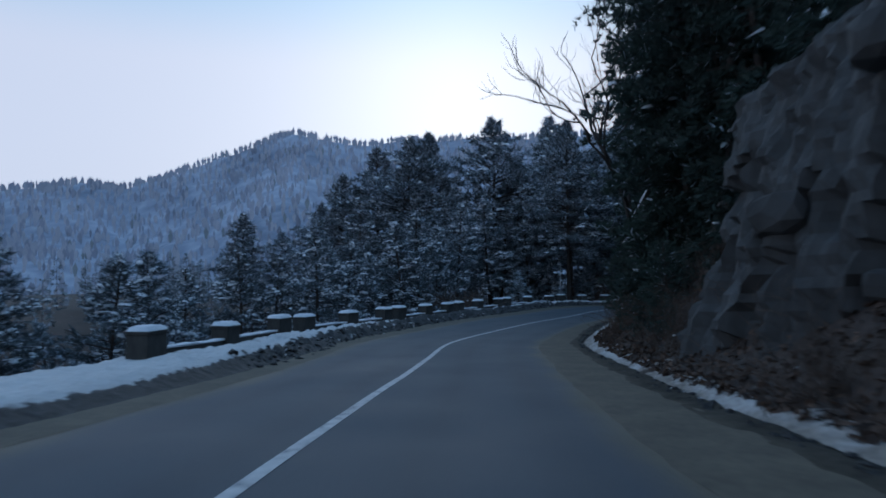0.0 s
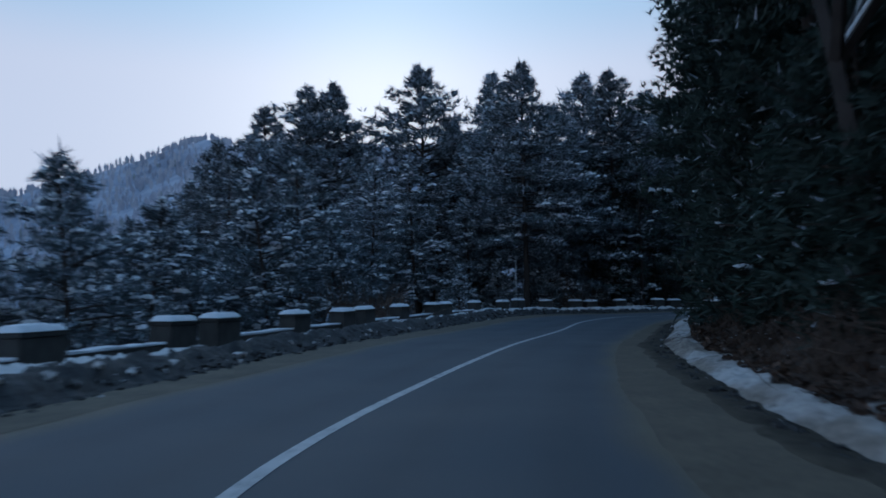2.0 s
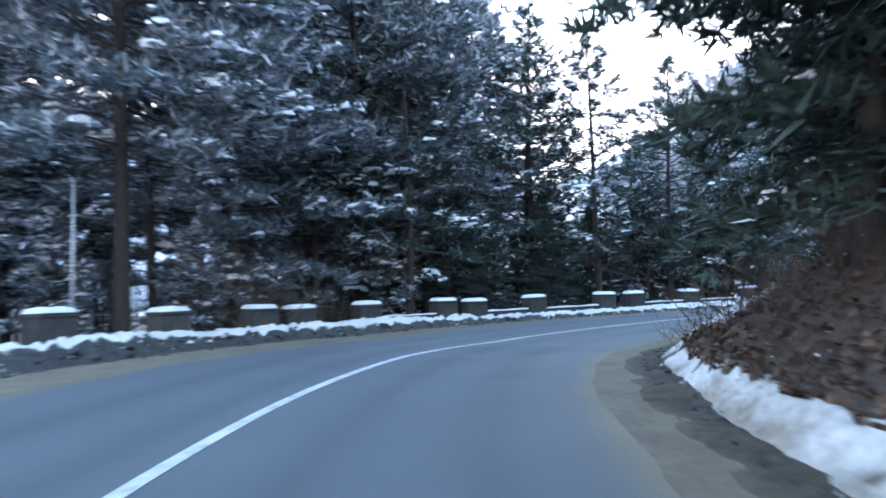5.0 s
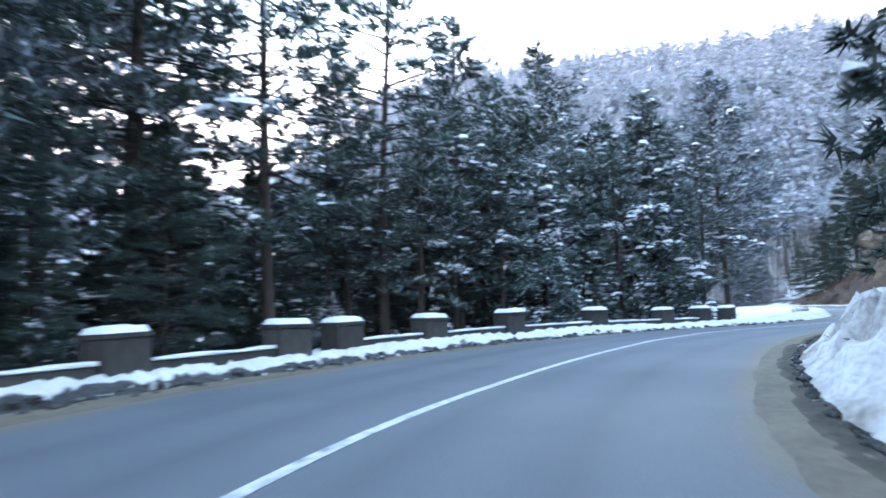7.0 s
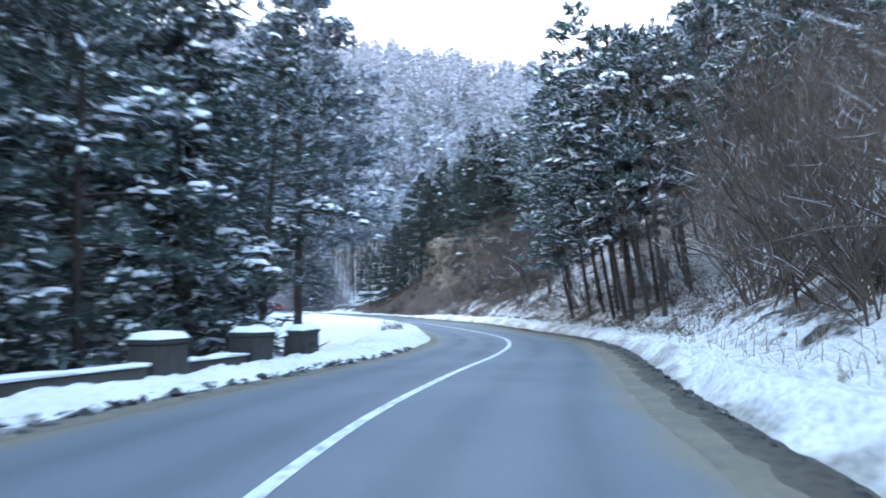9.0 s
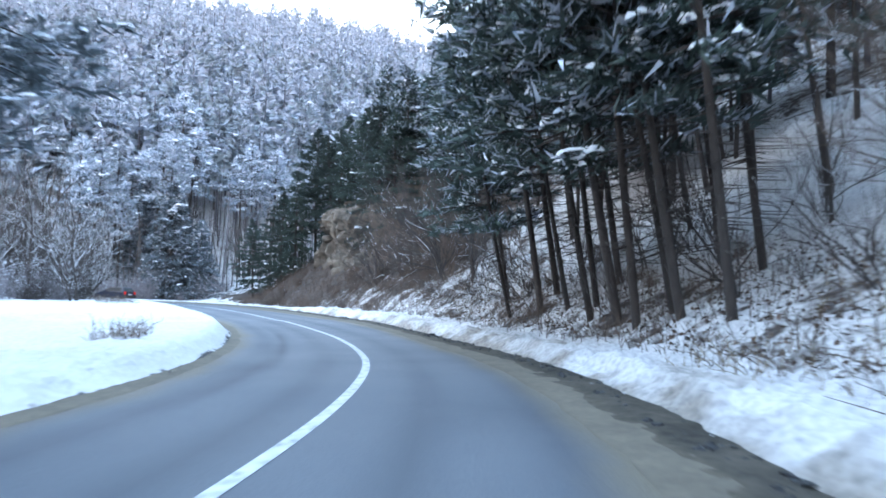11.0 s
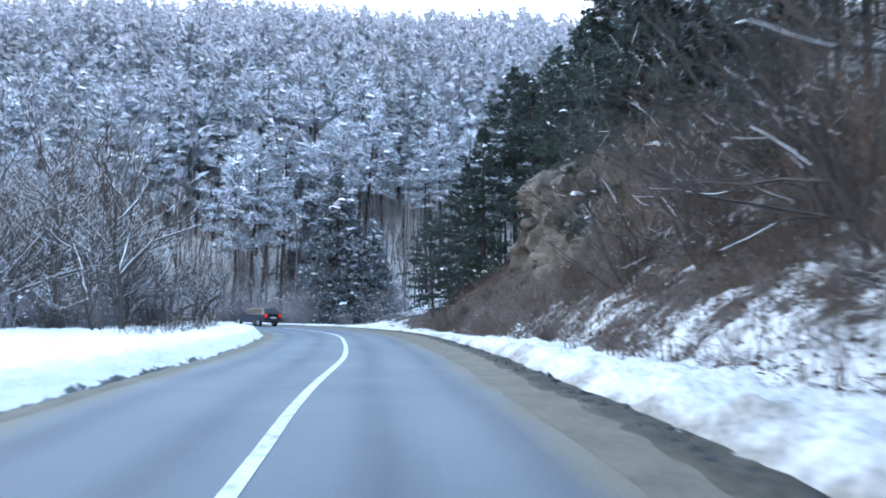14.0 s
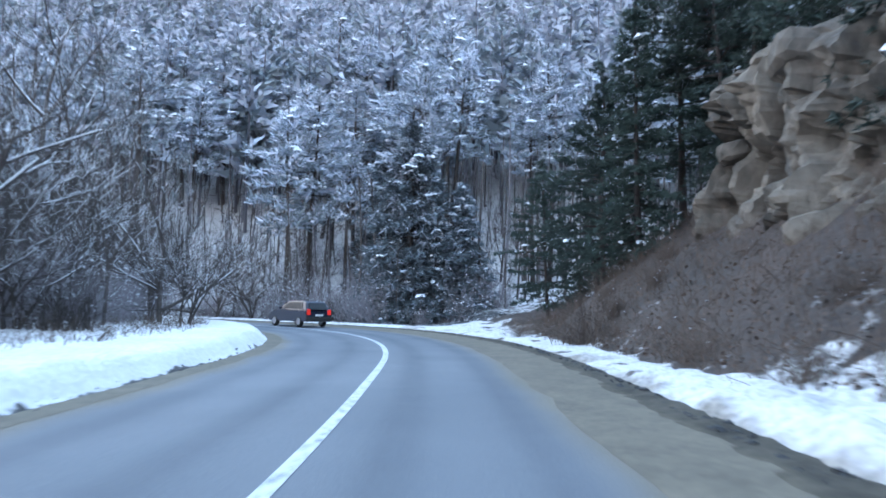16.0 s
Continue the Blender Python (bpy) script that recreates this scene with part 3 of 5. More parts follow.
# ---- distant mountains ----


def far_height(az, r):
    """Height of the ridge by bearing (degrees left of +y) and distance."""
    ridge = np.interp(az, (-40, -25, -14, -8, 0, 5, 8, 13, 20, 25, 28, 33, 45, 60, 100), (60, 100, 130, 142, 142, 140, 136, 145, 112, 85, 88, 79, 78, 70, 60))
    return ridge


az, rr = np.meshgrid(np.linspace(-40, 100, 270), np.linspace(0, 1, 40), indexing="ij")
dist = 190 + 520 * rr + 60 * (rough(az * 0.2, rr * 0, 3, 3, 41) - 0.5)
mx, my = -dist * np.sin(np.radians(az)), dist * np.cos(np.radians(az))
fold = rough(mx, my, 120, 4, 42)
mz = -30 + (far_height(az, dist) + 30) * smooth(0.05, 0.98, rr) ** 0.9 * (0.72 + 0.28 * smooth(0.6, 1, rr)) + (fold - 0.5) * 40 * smooth(0.1, 0.6, rr) * (1 - smooth(0.85, 1, rr))
mz = mz + (rough(mx, my, 14, 3, 43) - 0.5) * 5
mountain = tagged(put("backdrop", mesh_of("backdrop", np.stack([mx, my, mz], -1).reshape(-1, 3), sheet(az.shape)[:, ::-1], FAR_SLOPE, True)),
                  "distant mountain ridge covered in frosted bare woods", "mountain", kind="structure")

# ---- the parapet: concrete posts in ones and twos, low walls between them ----


def box_bm(w, dep, h, bevel=0.02, z0=0.0):
    bm = bmesh.new()
    bmesh.ops.create_cube(bm, size=1.0, matrix=Matrix.Translation((0, 0, z0 + h / 2)) @ Matrix.Diagonal((w, dep, h, 1)))
    if bevel:
        bmesh.ops.bevel(bm, geom=bm.edges[:], offset=bevel, segments=2, profile=0.6, affect="EDGES")
    return bm


def snow_cap_mesh(w, dep, h, seed):
    """A pillow of snow with an uneven top."""
    nx, ny = 13, 7
    u, v = np.meshgrid(np.linspace(-1, 1, nx), np.linspace(-1, 1, ny), indexing="ij")
    edge = np.clip(1 - np.maximum(np.abs(u), np.abs(v)) ** 6, 0, 1) ** 0.5
    z = h * edge * (0.75 + 0.5 * rough(u * 3 + seed * 5.3, v * 3, 1.0, 3, 50 + seed))
    r = 1 + 0.04 * (rough(u * 4 + seed, v * 4, 1, 2, 60 + seed) - 0.5)
    top = np.stack([u * w / 2 * r, v * dep / 2 * r, z], -1).reshape(-1, 3)
    low = top * (1, 1, 0) - (0, 0, 0.01)
    f = sheet((nx, ny))
    return mesh_of("snow_cap", np.vstack([top, low]), np.vstack([f, f[:, ::-1] + nx * ny]), SNOW, True)


POST_W, POST_D, POST_H = 1.02, 0.55, 1.1


def parapet_post(seed):
    root = new("parapet_post")
    part("shaft", box_bm(POST_W, POST_D, POST_H, 0.025), CONCRETE, root)
    part("coping", box_bm(POST_W + 0.05, POST_D + 0.05, 0.09, 0.025, POST_H), CONCRETE, root)
    put("snow_cap", snow_cap_mesh(POST_W + 0.06, POST_D + 0.06, 0.12, seed), root, "rounded cap of snow", at=pose(0, 0, POST_H + 0.092))
    return tagged(root, "weathered concrete parapet post capped with snow", "parapet post", "posts of the roadside parapet")


spots = [(82.2, "one"), (87.4, "one")]
for one, two, last in ((97.5, 91.7, 93.5), (107.1, 101.3, 103.1), (116.4, 110.4, 112.3), (128.2, 121.6, 123.6), (136.6, 131.9, 133.8), (142.8, 139.1, 140.4), (150.0, 145.8, 147.1),
                       (158.6, 153.8, 155.5)):
    spots += [(two, "two"), (last, "two"), (one, "one")]
spots += [(162.4, "one"), (167.4, "one"), (172.4, "one"), (175.8, "one"), (178.5, "one")]
protos = [parapet_post(k) for k in range(3)]
used = [False] * 3
post_s = []
for k, (s, kind) in enumerate(spots):
    d = float(parapet_at(s))
    x, y = (float(v) for v in place(s, d))
    x1, y1 = (float(v) for v in place(s + 0.5, float(parapet_at(s + 0.5))))
    turn = math.degrees(math.atan2(y1 - y, x1 - x))
    rnd = random.Random(k)
    m = pose(x, y, float(surface(s, d)) - 0.29 + rnd.uniform(-0.05, 0.03), rnd.uniform(-1.2, 1.2), rnd.uniform(-1, 1), turn + rnd.uniform(-2, 2))
    if not used[k % 3]:
        protos[k % 3].matrix_basis = m
        used[k % 3] = True
    else:
        copy_thing(protos[k % 3], m)
    post_s.append((s, turn))


def low_wall(s0, s1, seed):
    """A low concrete wall between two posts, with snow lying on it."""
    n = 9
    s = np.linspace(s0, s1, n)
    d = parapet_at(s)
    x, y = place(s, d)
    z = surface(s, d)
    tx, ty = np.gradient(x), np.gradient(y)
    l = np.hypot(tx, ty)
    nx, ny = ty / l, -tx / l
    w, top = 0.15, 0.42
    rnd = np.random.RandomState(seed)
    ox, oy = float(x.mean()), float(y.mean())

    def tube(half, low, high, uneven):
        up = z + high + uneven * (rnd.rand(n) - 0.5)
        rows = [(-half, z + low), (-half, up - 0.02), (-half + 0.02, up), (half - 0.02, up), (half, up - 0.02), (half, z + low)]
        v = np.stack([np.stack([x - ox + nx * a, y - oy + ny * a, b], -1) for a, b in rows], 1).reshape(-1, 3)
        f = [(i * 6 + j, i * 6 + (j + 1) % 6, i * 6 + 6 + (j + 1) % 6, i * 6 + 6 + j) for i in range(n - 1) for j in range(6)]
        return v, f + [tuple(range(6)), tuple(range(n * 6 - 1, n * 6 - 7, -1))]

    root = new("low_wall")
    root.matrix_basis = pose(ox, oy, 0)
    put("wall_body", mesh_of("wall_body", *tube(w, -0.3, top, 0.0), CONCRETE), root)
    put("snow_ridge", mesh_of("snow_ridge", *tube(w + 0.03, top + 0.002, top + 0.055, 0.04), SNOW, True), root, "thin ridge of snow on the wall")
    tagged(root, "low concrete parapet wall with snow on top", "low wall", "low walls of the roadside parapet")


for k in range(len(spots) - 1):
    (sa, ka), (sb, kb) = spots[k], spots[k + 1]
    if not (ka == "two" and kb == "two") and sb - sa > 2.9:
        low_wall(sa + 0.4, sb - 0.4, k)

# ---- clods thrown up by the plough ----


def clods(name, s0, s1, near, far, count, lo, hi, lift, mat, seed, label, grime=0.3):
    """Small broken lumps, joined."""
    rng = np.random.RandomState(seed)
    bm = bmesh.new()
    bmesh.ops.create_icosphere(bm, subdivisions=1, radius=1.0)
    ball = np.array([v.co[:] for v in bm.verts])
    tri = np.array([[v.index for v in f.verts] for f in bm.faces])
    bm.free()
    s = rng.uniform(s0, s1, count)
    u = rng.rand(count) ** 1.3
    d = near(s) * (1 - u) + far(s) * u
    x, y = place(s, d)
    z = surface(s, d) + lift(s, d, x, y)
    size = lo + (hi - lo) * rng.rand(count) ** 3
    shape = size[:, None, None] * (ball[None] * rng.uniform(0.6, 1.25, (count, 1, 3)) * (1, 1, 0.7) + rng.normal(0, 0.14, (count, len(ball), 3)))
    v = shape + np.stack([x, y, z], -1)[:, None]
    f = tri[None] + (np.arange(count) * len(ball))[:, None, None]
    me = mesh_of(name, v.reshape(-1, 3), f.reshape(-1, 3), mat)
    attribute(me, "dirt", np.repeat((grime + 0.65 * rng.rand(count)) * (1 - 0.4 * u), len(ball)))
    return tagged(put(name, me), label, "snow", kind="stuff")


clods("snow_clods", 82, 186, dirt_left, lambda s: dirt_left(s) * 0.7 + parapet_at(s) * 0.3, 2600, 0.02, 0.14,
      lambda s, d, x, y: left_bank(s, d, 0 * s, x, y) - surface(s, d), PLOUGHED, 5, "dirty lumps of ploughed snow below the parapet", 0.55)
clods("snow_clods", 186, 262, dirt_left, lambda s: dirt_left(s) - 0.25, 220, 0.015, 0.08,
      lambda s, d, x, y: left_bank(s, d, 0 * s, x, y) - surface(s, d), PLOUGHED, 6, "lumps along the edge of the snow bank")
clods("snow_clods", 58, 262, lambda s: dirt_right(s) + 0.3, lambda s: snow_right(s) + 0.12, 4600, 0.015, 0.09,
      lambda s, d, x, y: right_bank(s, d, 0 * s, x, y) + 0.02, PLOUGHED, 7, "lumps of mud and dirty snow along the gutter", 0.75)

# ---- a thin pole behind the parapet ----
px, py = (float(v) for v in place(135.4, -8.8))
bm = bmesh.new()
bmesh.ops.create_cone(bm, segments=10, radius1=0.05, radius2=0.035, depth=5.2, cap_ends=True, matrix=Matrix.Translation((0, 0, 1.6)))
pole = tagged(new("marker_pole"), "thin pale metal pole behind the parapet", "pole")
pole.matrix_basis = pose(px, py, float(surface(136.5, -8)), 1, 0.6, 0)
part("pole_tube", bm, POLE_GREY, pole, shade=True)

# ---- rock outcrops on the cut side of the road ----


def broken(s, h, size, seed):
    """Tilted facets, one for each cell round a scattered centre."""
    rng = np.random.RandomState(seed)
    s0, s1, h0, h1 = s.min(), s.max(), h.min(), h.max()
    n = int((s1 - s0) * (h1 - h0) / (size * size)) + 3
    cs, ch = rng.uniform(s0, s1, n), rng.uniform(h0, h1, n)
    rise, ts, th = rng.normal(0, 0.45, n), rng.normal(0, 0.34, n), rng.normal(-0.05, 0.15, n)
    skew = 0.35 * (h - h0)
    d = ((s + skew)[..., None] - cs - 0.35 * (ch - h0)) ** 2 * 2.2 + (h[..., None] - ch) ** 2 * 0.7
    i = d.argmin(-1)
    return size * (0.6 * rise[i] + ts[i] * (s - cs[i]) / size + th[i] * (h - ch[i]) / size)


def rock_face(s0, s1, d0, height, lean, mat, seed, label, bulge=1.6, pitted=1.0):
    """A broken face: slabs, ledges and cracks, set into the slope."""
    n, m = int((s1 - s0) / 0.15), int(height / 0.15)
    s, h = np.meshgrid(np.linspace(s0, s1, n), np.linspace(-1.0, height, m), indexing="ij")
    big = rough(s * 0.9 + seed, h * 0.8, 3.2, 3, 70 + seed)
    fine = rough(s * 1.4, h * 1.4, 0.8, 4, 90 + seed)
    end = smooth(0, 0.16, (s - s0) / (s1 - s0)) * smooth(0, 0.16, (s1 - s) / (s1 - s0))
    brow = smooth(height * 0.72, height, h)
    tall = 0.5 + 0.5 * pitted
    blocks = broken(s, h * tall, 1.7, 95 + seed) + 0.45 * broken(s + 3, h * 0.9 * tall, 0.7, 97 + seed)
    pits = smooth(0.50, 0.34, rough(s * 1.5 + 9, h * 0.75, 1.7, 3, 110 + seed))
    crack = smooth(0.07, 0.0, np.abs(rough(s * 1.6 + 4, h * 0.35, 1.9, 3, 120 + seed) - 0.5))
    out = (big - 0.5) * 2 * bulge + blocks * 0.6 + (fine - 0.5) * 0.7 - (0.9 * pits + 0.3 * crack) * pitted - 0.25 * crack
    d = d0 + lean * h - out * end + (1 - end) * 3.5 + brow * 3.0
    z = surface(s, d) + h - brow * 0.5
    x, y = place(s, d)
    v = np.stack([x, y, z], -1).reshape(-1, 3)
    ob = put("rock_outcrop", mesh_of("rock_outcrop", v - v.mean(0), sheet(s.shape), mat), at=pose(*v.mean(0)))
    rng = np.random.RandomState(seed)
    low = np.nonzero((h.ravel() > 0.8) & (h.ravel() < height * 0.7) & (end.ravel() > 0.95))[0]
    for k in rng.choice(low, 9, replace=False):
        bm = bmesh.new()
        bmesh.ops.create_icosphere(bm, subdivisions=2, radius=1.0)
        wide = rng.uniform(0.35, 0.9)
        for w in bm.verts:
            c = np.array(w.co[:])
            c = np.sign(c) * np.abs(c) ** 0.6 * (1 + rng.normal(0, 0.05, 3))
            w.co = c * wide * np.array((1.0, 0.8, 0.6))
        bmesh.ops.transform(bm, verts=bm.verts[:], matrix=pose(*(v[k] - v.mean(0)), rng.uniform(-15, 15), rng.uniform(-15, 15), rng.uniform(0, 360)))
        part("rock_slab", bm, mat, ob)
    return tagged(ob, label, "rock face")


rock_face(56, 87, 6.25, 8.5, 0.22, GREY_ROCK, 1, "dark grey rock face with cracked slabs above the road", 0.6, pitted=0.0)
rock_face(234, 248.5, 9.8, 12.0, 0.22, ROCK, 2, "pale brown rock outcrop broken into ledges", 1.7)
rock_face(213, 223, 12.5, 7.5, 0.5, ROCK, 3, "small brown rock outcrop between shrubs", 1.4)

# ---- fallen leaves ----


def litter(name, s0, s1, q0, q1, count, seed, label, size=0.06):
    """Curled dead leaves lying on the bank."""
    rng = np.random.RandomState(seed)
    s = rng.uniform(s0, s1, count)
    d = foot_right(s) + q0 + (q1 - q0) * rng.rand(count) ** 1.4
    x, y = place(s, d)
    z = verge_right(s, d, 0 * s, x, y) + 0.03
    a, l = rng.uniform(0, 6.3, count), size * rng.uniform(0.6, 1.6, count)
    ax = np.stack([np.cos(a), np.sin(a), rng.normal(0, 0.5, count)], -1) * l[:, None]
    ay = np.stack([-np.sin(a), np.cos(a), rng.normal(0.3, 0.5, count)], -1) * l[:, None] * 0.6
    c = np.stack([x, y, z], -1)
    v = np.stack([c - ax, c - ay + (0, 0, 0.02), c + ax, c + ay + (0, 0, 0.02)], 1).reshape(-1, 3)
    return tagged(put(name, mesh_of(name, v, np.arange(4 * count).reshape(-1, 4), DEAD_LEAF)), label, "leaves", kind="stuff")


litter("leaf_litter", 62, 138, -0.25, 4.5, 26000, 8, "fallen brown leaves on the bank")
litter("leaf_litter", 186, 213, 0.5, 5.0, 4500, 10, "scattered leaves and twigs on the snowy slope", 0.045)
litter("leaf_litter", 212, 252, 0.2, 6.5, 6000, 9, "fallen brown leaves on the slope", 0.04)

# ---- trees ----


def tubes(paths, radii, sides):
    """Tapered tubes along many polylines: verts and faces."""
    verts, faces, base = [], [], 0
    for pts, rad in zip(paths, radii):
        pts, rad = np.asarray(pts, float), np.asarray(rad, float)
        t = np.gradient(pts, axis=0)
        t /= np.linalg.norm(t, axis=1)[:, None] + 1e-9
        ref = np.where(np.abs(t[:, 2:3]) > 0.8, (1.0, 0, 0), (0, 0, 1.0))
        a = np.cross(t, ref)
        a /= np.linalg.norm(a, axis=1)[:, None] + 1e-9
        b = np.cross(t, a)
        ang = np.arange(sides) * 2 * np.pi / sides
        ring = pts[:, None] + rad[:, None, None] * (np.cos(ang)[None, :, None] * a[:, None] + np.sin(ang)[None, :, None] * b[:, None])
        verts.append(ring.reshape(-1, 3))
        n = len(pts)
        i, j = np.meshgrid(np.arange(n - 1), np.arange(sides), indexing="ij")
        k = base + i * sides + j
        k2 = base + i * sides + (j + 1) % sides
        faces.append(np.stack([k, k2, k2 + sides, k + sides], -1).reshape(-1, 4))
        base += n * sides
    return np.vstack(verts), np.vstack(faces)


def tufts(points, dirs, size, spikes, rng, spread=0.9, width=0.16):
    """Bunches of needle sprays: slim triangles that fan out round a direction."""
    n = len(points)
    p = np.repeat(points, spikes, 0)
    d = np.repeat(dirs, spikes, 0) + rng.normal(0, spread, (n * spikes, 3)) * (1, 1, 0.75)
    d /= np.linalg.norm(d, axis=1)[:, None] + 1e-9
    side = np.cross(d, rng.normal(0, 1, d.shape))
    side /= np.linalg.norm(side, axis=1)[:, None] + 1e-9
    l = np.repeat(np.broadcast_to(size, (n,)), spikes)[:, None] * rng.uniform(0.6, 1.25, (n * spikes, 1))
    p = p + rng.normal(0, 0.12, p.shape) * l
    v = np.stack([p - side * l * width, p + side * l * width, p + d * l], 1).reshape(-1, 3)
    return v, np.arange(len(v)).reshape(-1, 3)


def pads(points, size, rng):
    """Lumps of snow: low domes with an uneven rim."""
    n = len(points)
    k = 7
    ang = np.arange(k) * 2 * np.pi / k
    turn = rng.uniform(0, 6.3, (n, 1))
    r = np.asarray(size)[:, None] * rng.uniform(0.4, 1.3, (n, k))
    long = rng.uniform(0.3, 0.65, (n, 1))
    cx, cy = np.cos(ang)[None] * r, np.sin(ang)[None] * r * long
    rim = np.stack([cx * np.cos(turn) - cy * np.sin(turn), cx * np.sin(turn) + cy * np.cos(turn), -0.22 * r + rng.uniform(-0.05, 0.05, (n, k))], -1) + points[:, None]
    mid = points[:, None] + (rim - points[:, None]) * (0.72, 0.72, 0.0) + np.stack([0 * r, 0 * r, (0.09 + rng.uniform(-0.07, 0.07, (n, k))) * r], -1)
    top = points[:, None] + np.stack([np.zeros(n), np.zeros(n), np.asarray(size) * 0.16], -1)[:, None]
    v = np.concatenate([rim, mid, top], 1).reshape(-1, 3)
    base, i, j = np.arange(n)[:, None] * (2 * k + 1), np.arange(k)[None], (np.arange(k)[None] + 1) % k
    f = np.concatenate([np.stack([base + i, base + j, base + k + j], -1), np.stack([base + i, base + k + j, base + k + i], -1), np.stack([base + k + i, base + k + j, base + 2 * k + 0 * i], -1)], 1)
    return v, f.reshape(-1, 3)


def trunk_line(h, bend, rng, n=9):
    z = np.linspace(-0.8, h, n)
    k = np.linspace(0, 1, n)
    ox, oy = rng.normal(0, bend, 2)
    w1, w2 = rng.normal(0, bend * 0.4, 2)
    return np.stack([ox * k ** 2 + w1 * np.sin(k * 5), oy * k ** 2 + w2 * np.sin(k * 4.2 + 1), z], -1)


def conifer(kind, h, bare, radius, limbs, per, seed, needle=NEEDLE, snow=0.3, spikes=8, tuft=0.42, label="", girth=0.0115, frost=None, name="pine_tree", heavy=None, dead=0.35, lump=1.0, full=1.0):
    """A pine (rounded, open crown high on the trunk) or a spruce (drooping tiers down to the ground)."""
    rng = np.random.RandomState(seed)
    line = trunk_line(h, 0.35 if kind == "pine" else 0.12, rng)
    zs = line[:, 2]
    rad = girth * h * (1 - 0.88 * np.clip(zs / h, 0, 1)) + 0.02
    at_trunk = lambda z: np.stack([np.interp(z, zs, line[:, 0]), np.interp(z, zs, line[:, 1]), z], -1)  # noqa: E731
    root = new(name)
    v, f = tubes([line], [rad], 9)
    put("trunk", mesh_of("trunk", v, f, PINE_BARK, True), root)
    paths, radii, pts, dirs, sizes, tops = [], [], [], [], [], []
    for i in range(limbs):
        u = ((i + 0.5) / limbs) ** (0.9 if kind == "pine" else 1.0)
        z = h * (bare + (0.985 - bare) * u) + rng.normal(0, 0.12)
        az = i * 2.39996 + rng.normal(0, 0.35)
        if kind == "pine":
            reach = radius * (0.55 + 0.6 * math.sin(min(1, u * 1.15 + 0.12) * 2.6)) * (1.03 - u ** (2.6 * full)) * rng.uniform(0.55, 1.28)
            lift = -0.12 + 0.75 * u + rng.normal(0, 0.12)
            sag = -0.10
        else:
            reach = radius * (1.0 - u) ** 0.85 * rng.uniform(0.75, 1.15) + 0.25
            lift = -0.25 + 0.75 * u + rng.normal(0, 0.06)
            sag = -0.16
        k = np.linspace(0, 1, 5)
        p0 = at_trunk(np.array(min(z, h * 0.985)))
        path = p0 + np.stack([np.cos(az) * k * reach, np.sin(az) * k * reach, lift * k * reach + sag * reach * k ** 2 + rng.normal(0, 0.05, 5) * k], -1)
        paths.append(path)
        radii.append((0.018 + 0.012 * reach) * (1 - 0.85 * k))
        m = max(3, int(per * (0.35 + reach / radius)))
        q = rng.uniform(0.22 if kind == "spruce" else 0.38, 1.02, m)
        c = np.stack([np.interp(q, k, path[:, a]) for a in range(3)], -1)
        fan = rng.normal(0, 0.20 * reach, m) * (0.35 + 0.75 * q)
        c = c + np.stack([-np.sin(az) * fan, np.cos(az) * fan, rng.normal(0, 0.10, m) - (0.10 * np.abs(fan) if kind == "spruce" else 0)], -1)
        pts.append(c)
        out = np.array([np.cos(az), np.sin(az), 0.45 if kind == "pine" else -0.05])
        dirs.append(np.repeat(out[None], m, 0) * 0.9)
        sizes.append(np.full(m, tuft) * rng.uniform(0.7, 1.2, m))
        if heavy is None:
            pick = rng.rand(m) < (snow * 1.7 if rng.rand() < snow * 1.1 else snow * 0.12)
        else:
            pick = rng.rand(m) < (0.75 if rng.rand() < heavy * (1.25 - u) else snow)
        tops.append(c[pick] + (0, 0, 0.13))
    # dead twigs low on the trunk
    if kind == "pine":
        for i in range(int(limbs * dead)):
            z, az, reach = h * rng.uniform(0.12, bare + 0.05), rng.uniform(0, 6.3), rng.uniform(0.4, 1.3)
            k = np.linspace(0, 1, 3)
            paths.append(at_trunk(np.array(z)) + np.stack([np.cos(az) * k * reach, np.sin(az) * k * reach, -0.15 * k * reach], -1))
            radii.append(0.018 * (1 - 0.7 * k))
    v, f = tubes(paths, radii, 3)
    tagged(put("branching", mesh_of("branching", v, f, PINE_BARK), root), kind="stuff")
    pts, dirs, sizes, tops = np.vstack(pts), np.vstack(dirs), np.concatenate(sizes), np.vstack(tops)
    v, f = tufts(pts, dirs, sizes, spikes + 1, rng, 0.75, 0.105)
    rime = (0.14 + 0.35 * snow if frost is None else frost) * (0.5 + 1.0 * np.clip(v[f[:, 0], 2] / h, 0, 1))
    frosted = (rng.rand(len(f)) < rime).astype(int)
    tagged(put("crown", mesh_of("crown", v, f, [needle, FROST], index=frosted), root, "snow-dusted dark green needles"), kind="stuff")
    if len(tops):
        v, f = pads(tops, (0.15 + 0.42 * rng.rand(len(tops)) ** 2) * (0.6 if h < 10 else 1.0) * lump, rng)
        tagged(put("snow", mesh_of("snow", v, f, SNOW, True), root, "snow lying on the branches"), kind="stuff")
    return tagged(root, label, "tree")


